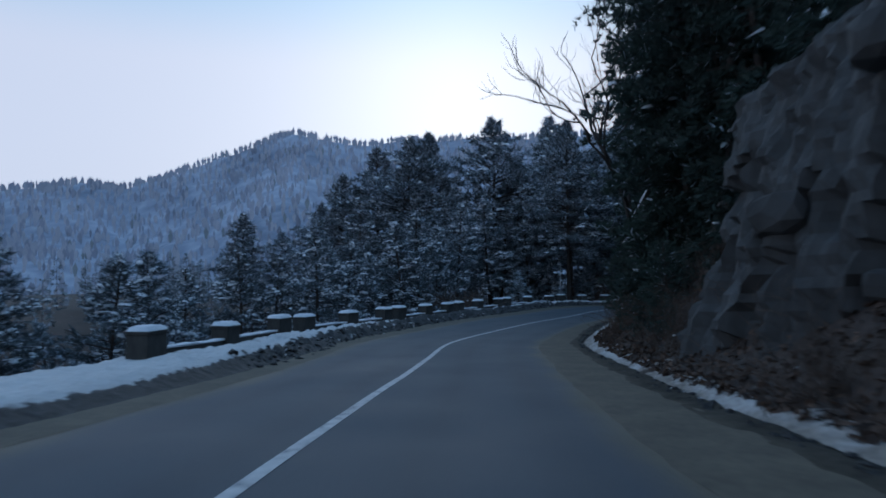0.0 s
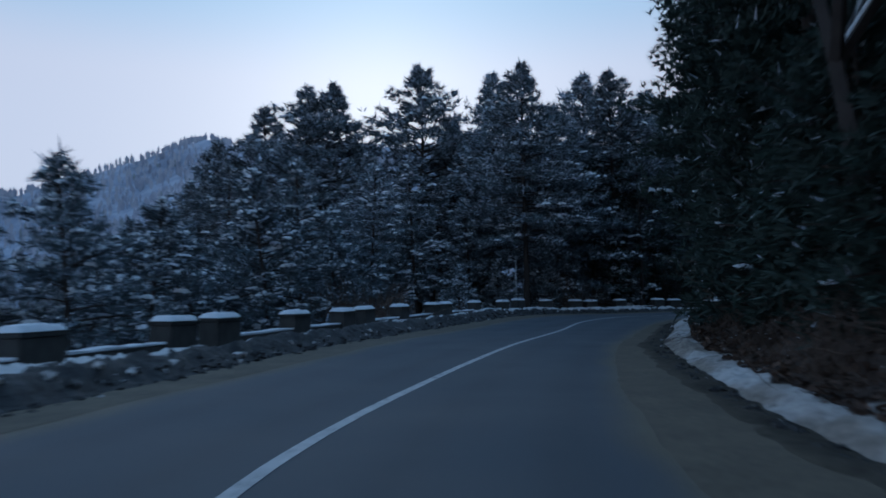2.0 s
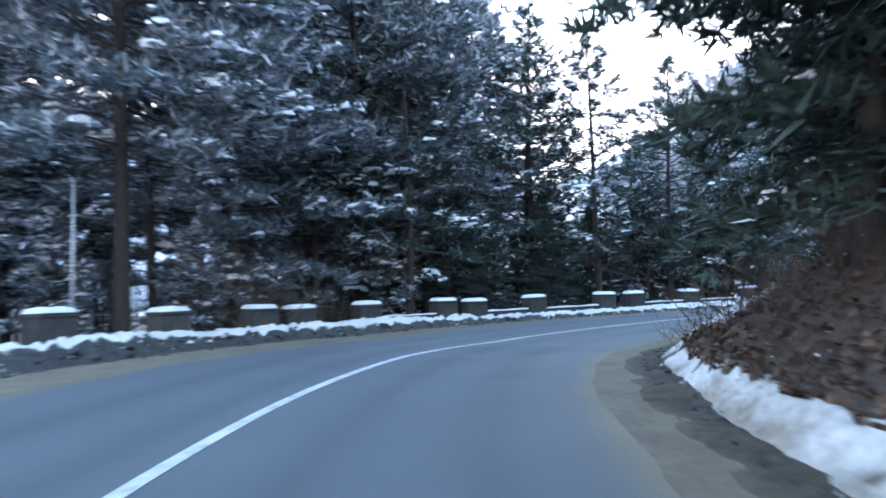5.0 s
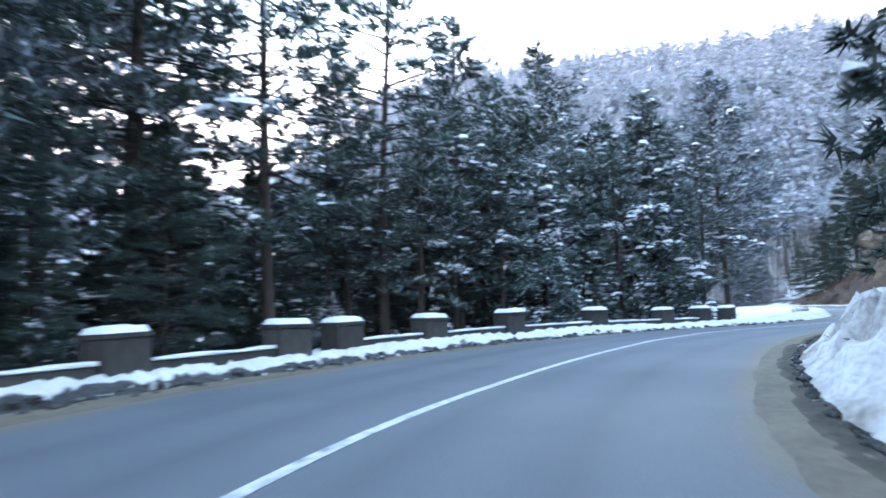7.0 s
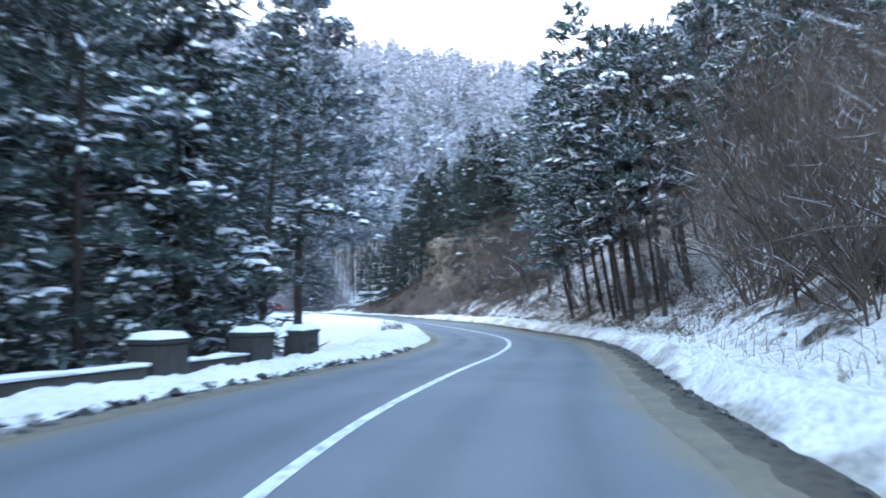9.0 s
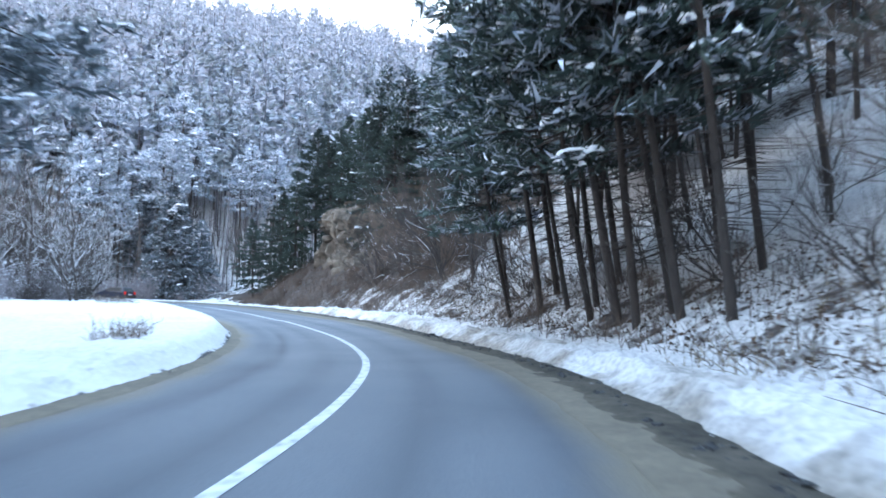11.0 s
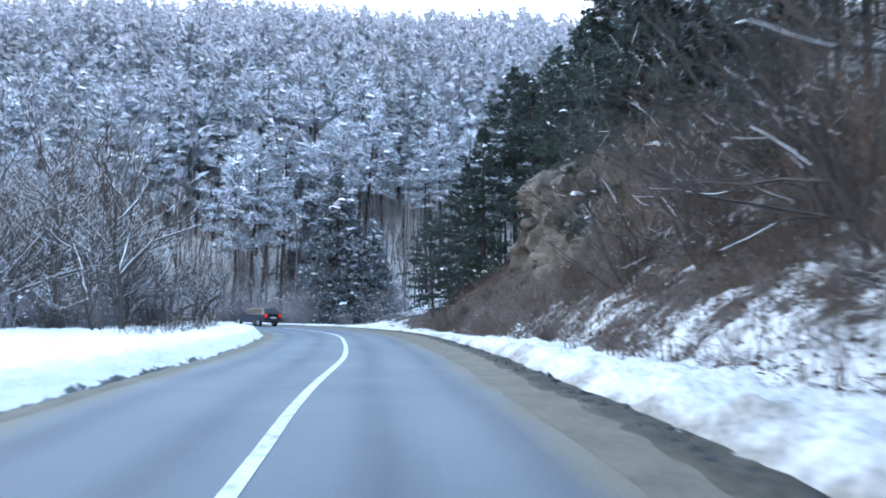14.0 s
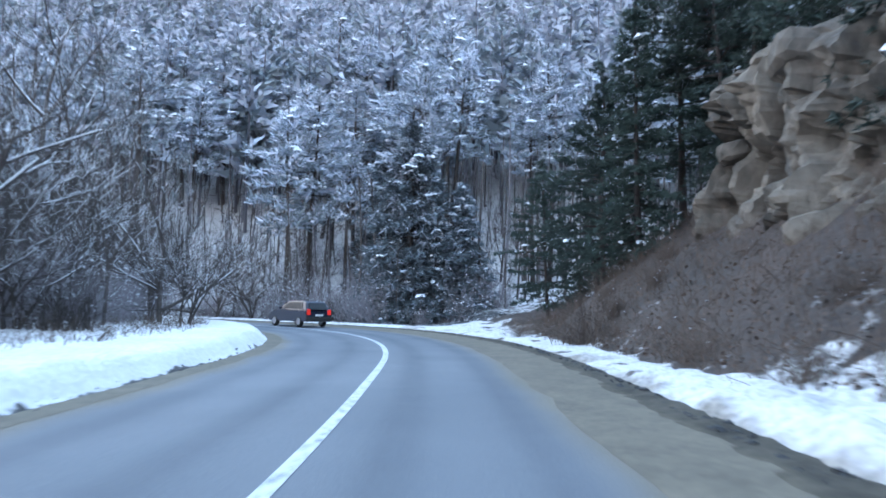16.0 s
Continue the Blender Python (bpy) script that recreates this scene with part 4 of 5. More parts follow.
def bare_tree(h, seed, spread=0.55, depth=5, frost=0.5, label="", stems=1, girth=0.016, bark=BARE_BARK):
    """A leafless tree with forked limbs, snow on their upper sides."""
    rng = np.random.RandomState(seed)
    paths, radii, white = [], [], []

    def grow(p, d, l, r, level):
        n = 5
        k = np.linspace(0, 1, n)
        bend = rng.normal(0, 0.16, 3)
        pts = [p]
        for _ in range(n - 1):
            d = d + bend * 0.3 + rng.normal(0, 0.07, 3) + np.array([0, 0, 0.02 * level])
            d = d / np.linalg.norm(d)
            pts.append(pts[-1] + d * l / (n - 1))
        pts = np.array(pts)
        paths.append(pts)
        radii.append(r * (1 - 0.45 * k))
        if level >= 1 and abs(d[2]) < 0.88 and rng.rand() < frost:
            white.append((pts + (0, 0, r * 0.7), r * (1 - 0.4 * k) * 0.55 + 0.004))
        if level < depth and l > 0.25:
            for c in range(rng.randint(2, 4) + (level == 0) * 2):
                q = rng.uniform(0.35, 1.0) if c else 1.0
                start = pts[min(n - 1, int(q * (n - 1)))]
                turn = rng.normal(0, 1, 3) * (1, 1, 0.5)
                nd = d + turn * spread * (0.9 if c else 0.4)
                nd[2] += 0.02
                grow(start, nd / np.linalg.norm(nd), l * rng.uniform(0.55, 0.82), r * (0.62 if c else 0.7) * rng.uniform(0.8, 1), level + 1)

    for k in range(stems):
        tilt = rng.normal(0, 0.12 + 0.14 * (stems > 1), 3)
        tilt[2] = 1
        grow(np.array([rng.normal(0, 0.25 * (stems > 1)), rng.normal(0, 0.25 * (stems > 1)), -0.5]), tilt / np.linalg.norm(tilt), h * 0.36, girth * h, 0)
    root = new("bare_tree")
    v, f = tubes(paths, radii, 4)
    tagged(put("branching", mesh_of("branching", v, f, bark), root), kind="stuff")
    if white:
        v, f = tubes([a for a, _ in white], [b for _, b in white], 4)
        tagged(put("snow", mesh_of("snow", v, f, SNOW, True), root, "snow lying along the branches"), kind="stuff")
    return tagged(root, label, "tree")


def shrub(h, seed, stems=60, mat=TWIG, frost=0.15, label=""):
    """A thicket of thin arching stems."""
    rng = np.random.RandomState(seed)
    paths, radii, white = [], [], []
    for _ in range(stems):
        az, lean, l = rng.uniform(0, 6.3), abs(rng.normal(0, 0.55)), h * rng.uniform(0.45, 1.1)
        k = np.linspace(0, 1, 5)
        foot = rng.normal(0, 0.3 * h, 2) * 0.6
        arch = lean * l * k ** 1.4
        path = np.stack([foot[0] + np.cos(az) * arch, foot[1] + np.sin(az) * arch, -0.2 + l * k * (1 - 0.25 * lean * k)], -1) + rng.normal(0, 0.03 * h, (5, 3)) * k[:, None]
        paths.append(path)
        radii.append(0.016 * (1 - 0.8 * k) + 0.004)
        for _ in range(4):
            i = rng.randint(1, 5)
            d = rng.normal(0, 0.35, 3) * h * 0.4 + (0, 0, 0.12 * h)
            paths.append(np.array([path[i], path[i] + d * 0.5 + rng.normal(0, 0.03, 3), path[i] + d]))
            radii.append(np.array([0.008, 0.006, 0.003]) + 0.002)
            if rng.rand() < frost:
                white.append(path[i] + d * rng.uniform(0.3, 1))
    root = new("shrub")
    v, f = tubes(paths, radii, 3)
    tagged(put("thicket", mesh_of("thicket", v, f, mat), root), kind="stuff")
    if white:
        v, f = pads(np.array(white), rng.uniform(0.04, 0.10, len(white)), rng)
        tagged(put("snow", mesh_of("snow", v, f, SNOW, True), root, "bits of snow caught in the twigs"), kind="stuff")
    return tagged(root, label, "shrub")


def height_at(x, y):
    s, d = across([x], [y])
    return float(terrain(np.array([x]), np.array([y]), s, d)[0])


STOOD = set()


def tip(x, y, angle):
    """A lean towards the road by some degrees."""
    if not angle:
        return Matrix()
    s, _ = across([x], [y])
    turn = radians(heading(float(s[0])))
    return Matrix.Rotation(radians(-angle), 4, Vector((math.cos(turn), math.sin(turn), 0)))


def set_out(protos, spots, seed, sink=0.15, sway=2.0, lo=0.85, hi=1.15, lean=0.0):
    """Stands trees of the given kinds on spots (x, y), or (x, y, scale)."""
    rnd = random.Random(seed)
    for k, spot in enumerate(spots):
        x, y = spot[0], spot[1]
        scale = spot[2] if len(spot) > 2 else rnd.uniform(lo, hi)
        p = protos[k % len(protos)] if len(spot) < 4 else protos[spot[3]]
        m = pose(x, y, height_at(x, y) - sink) @ tip(x, y, lean) @ pose(0, 0, 0, rnd.gauss(0, sway), rnd.gauss(0, sway), rnd.uniform(0, 360)) @ Matrix.Scale(scale, 4)
        if p.name not in STOOD:
            STOOD.add(p.name)
            p.matrix_basis = m
        else:
            c = copy_thing(p, m)
            c.scale = (scale,) * 3


def scatter(s0, s1, d0, d1, count, gap, seed):
    """Places along a stretch of the road's side, no two nearer than the gap."""
    rnd, out = random.Random(seed), []
    for _ in range(count * 30):
        s, d = rnd.uniform(s0, s1), rnd.uniform(d0, d1)
        x, y = (float(v) for v in place(s, d))
        if all((x - a) ** 2 + (y - b) ** 2 > gap * gap for a, b in out):
            s2, d2 = across([x], [y])
            if abs(d2[0]) > min(abs(d0), abs(d1)) - 0.5:
                out.append((x, y))
        if len(out) >= count:
            break
    return out

# ---- dry stems and twigs standing on the banks ----


def dry_stems(name, s0, s1, at, count, seed, lo, hi, mat, label):
    """Thin arching stems with a few side twigs, joined; at(u) gives how far behind the road's middle."""
    rng = np.random.RandomState(seed)
    s = rng.uniform(s0, s1, count)
    d = at(s, rng.rand(count))
    x, y = place(s, d)
    z = verge_right(s, d, 0 * s, x, y) if d.mean() > 0 else left_bank(s, d, 0 * s, x, y)
    paths, radii = [], []
    for i in range(count):
        h, az, lean = rng.uniform(lo, hi), rng.uniform(0, 6.3), abs(rng.normal(0, 0.6))
        k = np.linspace(0, 1, 4)
        arch = lean * h * k ** 1.5
        p = np.stack([x[i] + np.cos(az) * arch, y[i] + np.sin(az) * arch, z[i] - 0.06 + h * k * (1 - 0.3 * min(lean, 1.4) * k)], -1)
        paths.append(p + rng.normal(0, 0.03 * h, (4, 3)) * k[:, None])
        radii.append(0.009 * (1 - 0.8 * k) + 0.002)
        for _ in range(2):
            j = rng.randint(1, 4)
            paths.append(np.array([p[j], p[j] + rng.normal(0, 0.22 * h, 3) + (0, 0, 0.12 * h)]))
            radii.append(np.array([0.005, 0.002]))
    return tagged(put(name, mesh_of(name, *tubes(paths, radii, 3), mat)), label, "twigs", kind="stuff")


behind_foot = lambda a, b: (lambda s, u: foot_right(s) + a + (b - a) * u)  # noqa: E731
dry_stems("dry_stems", 214, 256, behind_foot(-0.1, 7.5), 5200, 81, 0.25, 0.95, TWIG, "dry brown stems covering the slope below the rock")
dry_stems("dry_stems", 150, 192, behind_foot(-0.8, 3.5), 900, 82, 0.15, 0.55, DRY_GRASS, "dry grass standing out of the snow bank")
dry_stems("dry_stems", 186, 214, behind_foot(-0.3, 4.0), 1500, 83, 0.2, 0.7, TWIG, "dry stems and twigs among the pine trunks")
dry_stems("dry_stems", 62, 138, behind_foot(0.0, 3.5), 1500, 84, 0.15, 0.6, TWIG, "dry stems among the fallen leaves")
dry_stems("dry_stems", 195.3, 197.6, lambda s, u: -4.7 - 1.1 * u, 90, 85, 0.2, 0.6, TWIG, "dark twigs standing out of the snow")
dry_stems("dry_stems", 232, 262, lambda s, u: -6.0 - 2.5 * u, 500, 86, 0.2, 0.7, TWIG, "dry stems at the edge of the thicket")

# ---- the car ahead, waiting round the bend ----


def side_mesh(name, profile, half, mat, parent, taper=0.0, bevel=0.03, label=""):
    """A body pushed out sideways from its outline in x and z; the top leans in."""
    bm = bmesh.new()
    low, high = min(z for _, z in profile), max(z for _, z in profile)
    sides = []
    for sign in (-1, 1):
        sides.append([bm.verts.new((x, sign * (half - taper * (z - low) / (high - low)), z)) for x, z in profile])
    n = len(profile)
    bm.faces.new(sides[0])
    bm.faces.new(sides[1][::-1])
    for i in range(n):
        bm.faces.new((sides[0][i], sides[1][i], sides[1][(i + 1) % n], sides[0][(i + 1) % n]))
    bmesh.ops.recalc_face_normals(bm, faces=bm.faces[:])
    if bevel:
        bmesh.ops.bevel(bm, geom=bm.edges[:], offset=bevel, segments=2, affect="EDGES")
    return part(name, bm, mat, parent, label, shade=False)


def hatchback():
    root = new("car")
    side_mesh("body", [(-2.0, 0.32), (-2.06, 0.55), (-2.0, 0.92), (-1.1, 0.98), (0.95, 0.96), (1.85, 0.80), (2.02, 0.55), (1.98, 0.30)], 0.84, CAR_BODY, root, 0.04, 0.06)
    side_mesh("cabin", [(-1.96, 0.92), (-1.72, 1.36), (-1.45, 1.47), (0.05, 1.47), (0.98, 0.95)], 0.79, CAR_BODY, root, 0.16, 0.04)
    side_mesh("rear_window", [(-1.985, 1.0), (-1.79, 1.36), (-1.74, 1.36), (-1.92, 1.0)], 0.62, GLASS, root, 0.10, 0.008, "dark rear window")
    side_mesh("side_window", [(-1.5, 1.02), (-1.38, 1.38), (0.0, 1.38), (0.62, 1.02)], 0.775, GLASS, root, 0.085, 0.01, "dark side windows")
    side_mesh("windscreen", [(0.36, 1.37), (0.42, 1.37), (1.0, 0.99), (0.94, 0.99)], 0.66, GLASS, root, 0.06, 0.008)
    side_mesh("bumper", [(-2.12, 0.36), (-2.13, 0.56), (-2.0, 0.60), (-1.95, 0.34)], 0.82, RUBBER, root, 0.0, 0.03)
    for y in (-0.68, 0.68):
        bm = box_bm(0.08, 0.22, 0.30, 0.03, 0.70)
        bmesh.ops.translate(bm, verts=bm.verts[:], vec=(-2.03, y, 0))
        part("tail_lamp", bm, TAIL, root, "lit red tail lamp")
    bm = box_bm(0.02, 0.52, 0.11, 0.004, 0.63)
    bmesh.ops.translate(bm, verts=bm.verts[:], vec=(-2.065, 0, 0))
    part("number_plate", bm, PLATE, root)
    for x in (-1.28, 1.25):
        for y in (-0.76, 0.76):
            bm = bmesh.new()
            bmesh.ops.create_cone(bm, segments=24, radius1=0.31, radius2=0.31, depth=0.2, cap_ends=True, matrix=Matrix.Rotation(radians(90), 4, "X"))
            bmesh.ops.bevel(bm, geom=[e for e in bm.edges if len(e.link_faces) == 2 and e.calc_face_angle(0) > 1], offset=0.04, segments=2, affect="EDGES")
            bmesh.ops.translate(bm, verts=bm.verts[:], vec=(x, y, 0.31))
            tyre = part("wheel", bm, RUBBER, root, shade=True)
            bm = bmesh.new()
            bmesh.ops.create_cone(bm, segments=18, radius1=0.19, radius2=0.19, depth=0.215, cap_ends=True, matrix=Matrix.Rotation(radians(90), 4, "X"))
            bmesh.ops.translate(bm, verts=bm.verts[:], vec=(x, y, 0.31))
            part("rim", bm, STEEL, tyre)
    for y in (-0.92, 0.92):
        bm = box_bm(0.14, 0.16, 0.12, 0.03, 0.98)
        bmesh.ops.translate(bm, verts=bm.verts[:], vec=(0.55, y, 0))
        part("wing_mirror", bm, CAR_BODY, root)
    return tagged(root, "dark blue hatchback with lit tail lamps on the road", "car")


CAR_S = 266.0
cx, cy = (float(v) for v in place(CAR_S, 1.5))
hatchback().matrix_basis = pose(cx, cy, float(surface(CAR_S, 1.5)) + 0.004, 0, 0, heading(CAR_S))

# ---- trees: the kinds ----
tall = [conifer("pine", h, bare, r, 80, 17, 100 + k, snow=sn, spikes=8, tuft=0.46, frost=0.22, needle=BLUE_NEEDLE, label="tall snow-dusted pine with a bare lower trunk")
        for k, (h, bare, r, sn) in enumerate(((19, 0.34, 3.2, 0.34), (18, 0.26, 2.9, 0.38), (20, 0.40, 3.4, 0.30), (17, 0.22, 2.7, 0.40)))]
broad = [conifer("pine", h, bare, r, 125, 24, 120 + k, snow=0.035, heavy=hv, spikes=8, tuft=0.50, frost=0.26, needle=BLUE_NEEDLE, lump=1.15, full=1.08, label="broad old pine with heavy snow on a few boughs")
         for k, (h, bare, r, hv) in enumerate(((20, 0.20, 5.0, 0.12), (21, 0.28, 4.4, 0.16), (18, 0.14, 4.3, 0.2)))]
leaning = [conifer("pine", h, bare, r, 44, 14, 420 + k, snow=0.06, heavy=0.3, spikes=7, tuft=0.50, frost=0.20, needle=NEEDLE, girth=0.0066, dead=1.6, label="dark-trunked pine leaning over the snowy verge")
           for k, (h, bare, r) in enumerate(((14, 0.38, 2.7), (15.5, 0.44, 2.9), (13, 0.34, 2.6)))]
valley_spruce = [conifer("spruce", 14, 0.03, 4.3, 130, 27, 520, snow=0.06, heavy=0.12, spikes=8, tuft=0.55, frost=0.22, needle=BLUE_NEEDLE, name="spruce_tree", label="broad dark spruce with patches of snow at the bend")]
airy = [conifer("pine", h, bare, r, 60, 15, 150 + k, snow=0.035, heavy=0.13, spikes=8, tuft=0.44, frost=0.12, needle=NEEDLE, label="open-crowned pine with a dark trunk behind the parapet")
        for k, (h, bare, r) in enumerate(((17, 0.24, 3.4), (19, 0.30, 3.8), (15, 0.15, 3.0)))]
small = [conifer("pine", h, 0.10, r, 62, 14, 200 + k, snow=0.45, spikes=7, tuft=0.36, frost=0.16, needle=BLUE_NEEDLE, name="young_pine", label="young bushy pine with snow on its boughs")
         for k, (h, r) in enumerate(((8.5, 2.1), (7.5, 1.9), (9.5, 2.2)))]
dark = [conifer(kind, h, bare, r, 90, 32, 300 + k, snow=0.04, spikes=11, tuft=0.31, frost=0.02, needle=SHADED_NEEDLE, name="fir_tree", label="dark conifer on the bank above the road")
        for k, (kind, h, bare, r) in enumerate((("pine", 15, 0.12, 3.3), ("spruce", 15, 0.05, 3.0), ("pine", 17, 0.22, 3.5)))]
stems = [conifer("pine", h, 0.46, r, 50, 16, 400 + k, snow=0.22, spikes=8, tuft=0.58, girth=0.0068, label="slender pine with a long bare trunk on the snowy slope")
         for k, (h, r) in enumerate(((16, 2.6), (17, 2.4), (15, 2.8)))]
laden = [conifer("spruce", h, 0.06, r, 92, 17, 500 + k, snow=0.36, spikes=8, tuft=0.50, frost=0.2, name="spruce_tree", label="spruce with snow lying on drooping boughs")
         for k, (h, r) in enumerate(((14, 3.6), (11, 3.0)))]
rimed = [conifer("pine", h, bare, r, 44, 10, 550 + k, snow=0.30, spikes=6, tuft=0.7, frost=0.42, needle=HAZED_NEEDLE, name="frosted_pine", label="frosted pine with a slim trunk on the far slope")
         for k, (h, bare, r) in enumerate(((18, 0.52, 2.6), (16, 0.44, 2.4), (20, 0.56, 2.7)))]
scrub = [conifer(kind, h, 0.03, r, 60, 13, 340 + k, snow=0.03, spikes=8, tuft=0.26, frost=0.02, needle=SHADED_NEEDLE, name="conifer_bush", label="low dark conifer bush on the litter-covered bank")
         for k, (kind, h, r) in enumerate((("spruce", 4.0, 1.5), ("pine", 3.4, 1.5), ("pine", 4.8, 1.8)))]
leafless = [bare_tree(h, 600 + k, 0.8, 6, 0.35, "leafless tree with snow along its branches", st, 0.0125) for k, (h, st) in enumerate(((15, 1), (13, 2), (11, 3)))]
thin = [bare_tree(h, 650 + k, 0.5, 5, 0.05, "thin leafless tree on the bank", st, 0.008) for k, (h, st) in enumerate(((8, 2), (6.5, 3)))]
sapling = [bare_tree(h, 670 + k, 0.62, 6, 0.28, "slim leafless tree in the hollow of the bend", st, 0.008) for k, (h, st) in enumerate(((9, 1), (8, 2), (10.5, 1)))]
hazel = [bare_tree(h, 690 + k, 0.55, 6, 0.04, "brown leafless sapling behind the snow bank", st, 0.0065, TWIG) for k, (h, st) in enumerate(((8, 4), (6.5, 5), (9.5, 3)))]
thicket = [shrub(h, 770 + k, 95, mat, 0.08, "dense grey-brown thicket of bare twigs") for k, (h, mat) in enumerate(((3.2, BARE_BARK), (2.4, FROST_TWIG), (4.0, FROST_TWIG)))]
brush = [shrub(h, 700 + k, 70, TWIG, 0.035, "brown leafless shrub on the bank") for k, h in enumerate((2.2, 1.7, 2.8))]
rime = [shrub(h, 750 + k, 60, FROST_TWIG, 0.35, "frosted leafless shrub beside the road") for k, h in enumerate((2.6, 3.4))]


def by(s, d, *more):
    return tuple(float(v) for v in place(s, d)) + more


# ---- trees: where they stand ----
set_out(small, scatter(64, 84, -36, -16, 30, 2.4, 1), 11, lo=0.75, hi=1.05)
set_out(small, scatter(84, 98, -34, -14, 28, 2.3, 54), 54, lo=0.75, hi=1.0)
set_out(small, scatter(98, 112, -30, -12.5, 24, 2.4, 2), 12, lo=0.7, hi=1.0)
set_out(small, scatter(112, 126, -24, -11, 17, 2.8, 22), 42, lo=0.8, hi=1.15)
TREETOPS = [(-9.2, 92.6, 19.0, 1), (-2.8, 87.2, 19.6, 1), (-5.0, 86.2, 19.0, 0), (4.7, 87.2, 21.4, 0), (12.0, 95.3, 23.3, 1), (11.9, 79.2, 19.0, 1), (21.8, 97.7, 23.8, 2), (21.7, 87.4, 21.4, 1),
            (-13.6, 91.0, 15.6, 2), (-25.2, 90.5, 10.9, 2), (-20.5, 91.0, 8.7, 0), (15.4, 84.2, 17.2, 2), (8.0, 91.0, 17.5, 2), (-17.0, 95.0, 12.5, 0), (0.5, 83.5, 13.0, 2), (27.0, 93.5, 21.0, 0),
            (33.4, 98.6, 21.2, 1)]
set_out(broad, [(x, y, (top - height_at(x, y) + 0.15) / (20, 21, 18)[k], k) for x, y, top, k in TREETOPS], 13, sway=0.8)
set_out(tall, [by(145, -13, 0.9, 1), by(151, -14.5, 0.95, 1), by(158, -16, 0.5, 2), by(148, -18, 1.0, 1), by(163, -14, 0.45, 2), (24.5, 95, 1.0, 2), (19.5, 94, 1.0, 1)], 48)
set_out(tall, scatter(127, 141, -26, -11.5, 15, 3.5, 3), 14, lo=0.5, hi=0.75)
set_out(airy, scatter(143, 158, -13.5, -8.3, 6, 3.0, 4), 15, lo=0.8, hi=1.0)
set_out(airy, scatter(158, 169, -12.5, -8.0, 9, 1.9, 68), 68, lo=0.5, hi=0.62)
set_out(airy, scatter(168, 187, -12.5, -7.2, 12, 1.9, 69), 69, lo=0.66, hi=0.8)
set_out(airy, scatter(152, 190, -30, -14, 13, 4.6, 5), 16, lo=0.42, hi=0.6)
set_out(small, scatter(128, 188, -19, -9.5, 26, 2.6, 24), 43, lo=0.35, hi=0.75)
set_out(brush, scatter(112, 190, -17, -8.6, 30, 1.8, 25), 44, lo=0.8, hi=1.5)
set_out(dark, scatter(147, 166, -15, -10, 9, 2.4, 28), 49, lo=0.35, hi=0.55)
set_out(dark, scatter(151, 172, -14, -8.8, 12, 2.3, 60), 60, lo=0.4, hi=0.65)
set_out(dark, scatter(146, 170, -27, -14, 18, 2.8, 70), 70, lo=0.42, hi=0.58)
set_out(airy, [by(154, -11, 0.9, 0), (26, 90.5, 1.05, 1), by(161, -9.2, 0.8, 1), by(165.5, -10, 0.85, 0), by(169.5, -9.4, 0.8, 2), by(173, -10.5, 0.85, 1)], 61)
set_out(small, scatter(140, 166, -32, -18, 16, 2.8, 62), 62, lo=0.6, hi=1.0)
set_out(brush, scatter(146, 190, 6.6, 9.5, 16, 1.2, 63), 63, lo=0.15, hi=0.35)
set_out(laden, [(59.0, 86.2, 0.95), (66, 87.5, 0.6), (49, 87.5, 0.62), (54, 88, 0.7)], 17)
set_out(broad, [(72.2, 86.6, 0.86, 1), (69, 92, 0.72, 2), (80, 94, 0.75, 0)], 18, sway=1.0)
set_out(dark, scatter(58, 98, 12.5, 23, 34, 2.7, 6), 19)
set_out(dark, scatter(92, 106, 9.8, 23, 20, 2.2, 7), 20, lo=0.75)
set_out(dark, scatter(105, 134, 7.8, 23, 44, 2.1, 30), 50, lo=0.75)
set_out(scrub, scatter(90, 112, 6.6, 12.5, 52, 1.1, 27), 45, lo=0.6, hi=1.25)
set_out(scrub, scatter(112, 136, 9.2, 13.5, 30, 1.2, 64), 64, lo=0.6, hi=1.25)
set_out(scrub, scatter(84, 93, 6.4, 7.8, 9, 1.1, 55), 55, lo=0.25, hi=0.6)
set_out(scrub, scatter(62, 96, 11.5, 14, 26, 1.4, 51), 51, lo=0.7, hi=1.3)
set_out(dark, scatter(130, 160, 11.5, 23, 16, 3.6, 8), 21, lo=0.8)
set_out(dark, [by(151, 9.6, 0.8, 1), by(157, 8.6, 0.95, 1), by(163, 10.5, 0.95, 1), by(153.5, 8.4, 1.0, 1), by(150, 8.8, 0.9, 0)], 22)
set_out(dark, [by(120, 8.6, 1.15, 2), by(124.5, 8.2, 1.1, 0), by(128, 9.2, 1.2, 2), by(132, 8.8, 1.1, 1), by(137, 9.4, 1.1, 2), by(142, 9.8, 1.15, 0), by(115.5, 8.4, 1.1, 1), by(121.6, 7.5, 1.12, 0), by(127.2, 7.3, 1.15, 2), by(130.6, 7.4, 1.2, 0)], 52)
set_out(leaning, [(72.4, 70.4, 1.0, 0), (74.1, 70.7, 0.95, 1), (75.2, 70.6, 0.9, 2), (76.2, 71.1, 1.05, 0), (77.5, 71.1, 1.1, 1), (79.1, 71.3, 1.0, 2), (79.9, 71.0, 0.85, 1), (81.3, 71.5, 0.8, 0), (83.5, 72.0, 1.0, 1),
                  (85.2, 72.7, 0.8, 2), (84.7, 71.2, 1.05, 0), (87.5, 72.6, 0.75, 2), (82.0, 69.8, 1.0, 1), (78.2, 69.4, 1.0, 0), (75.0, 68.6, 1.0, 2)], 53, sway=2.5, lean=9)
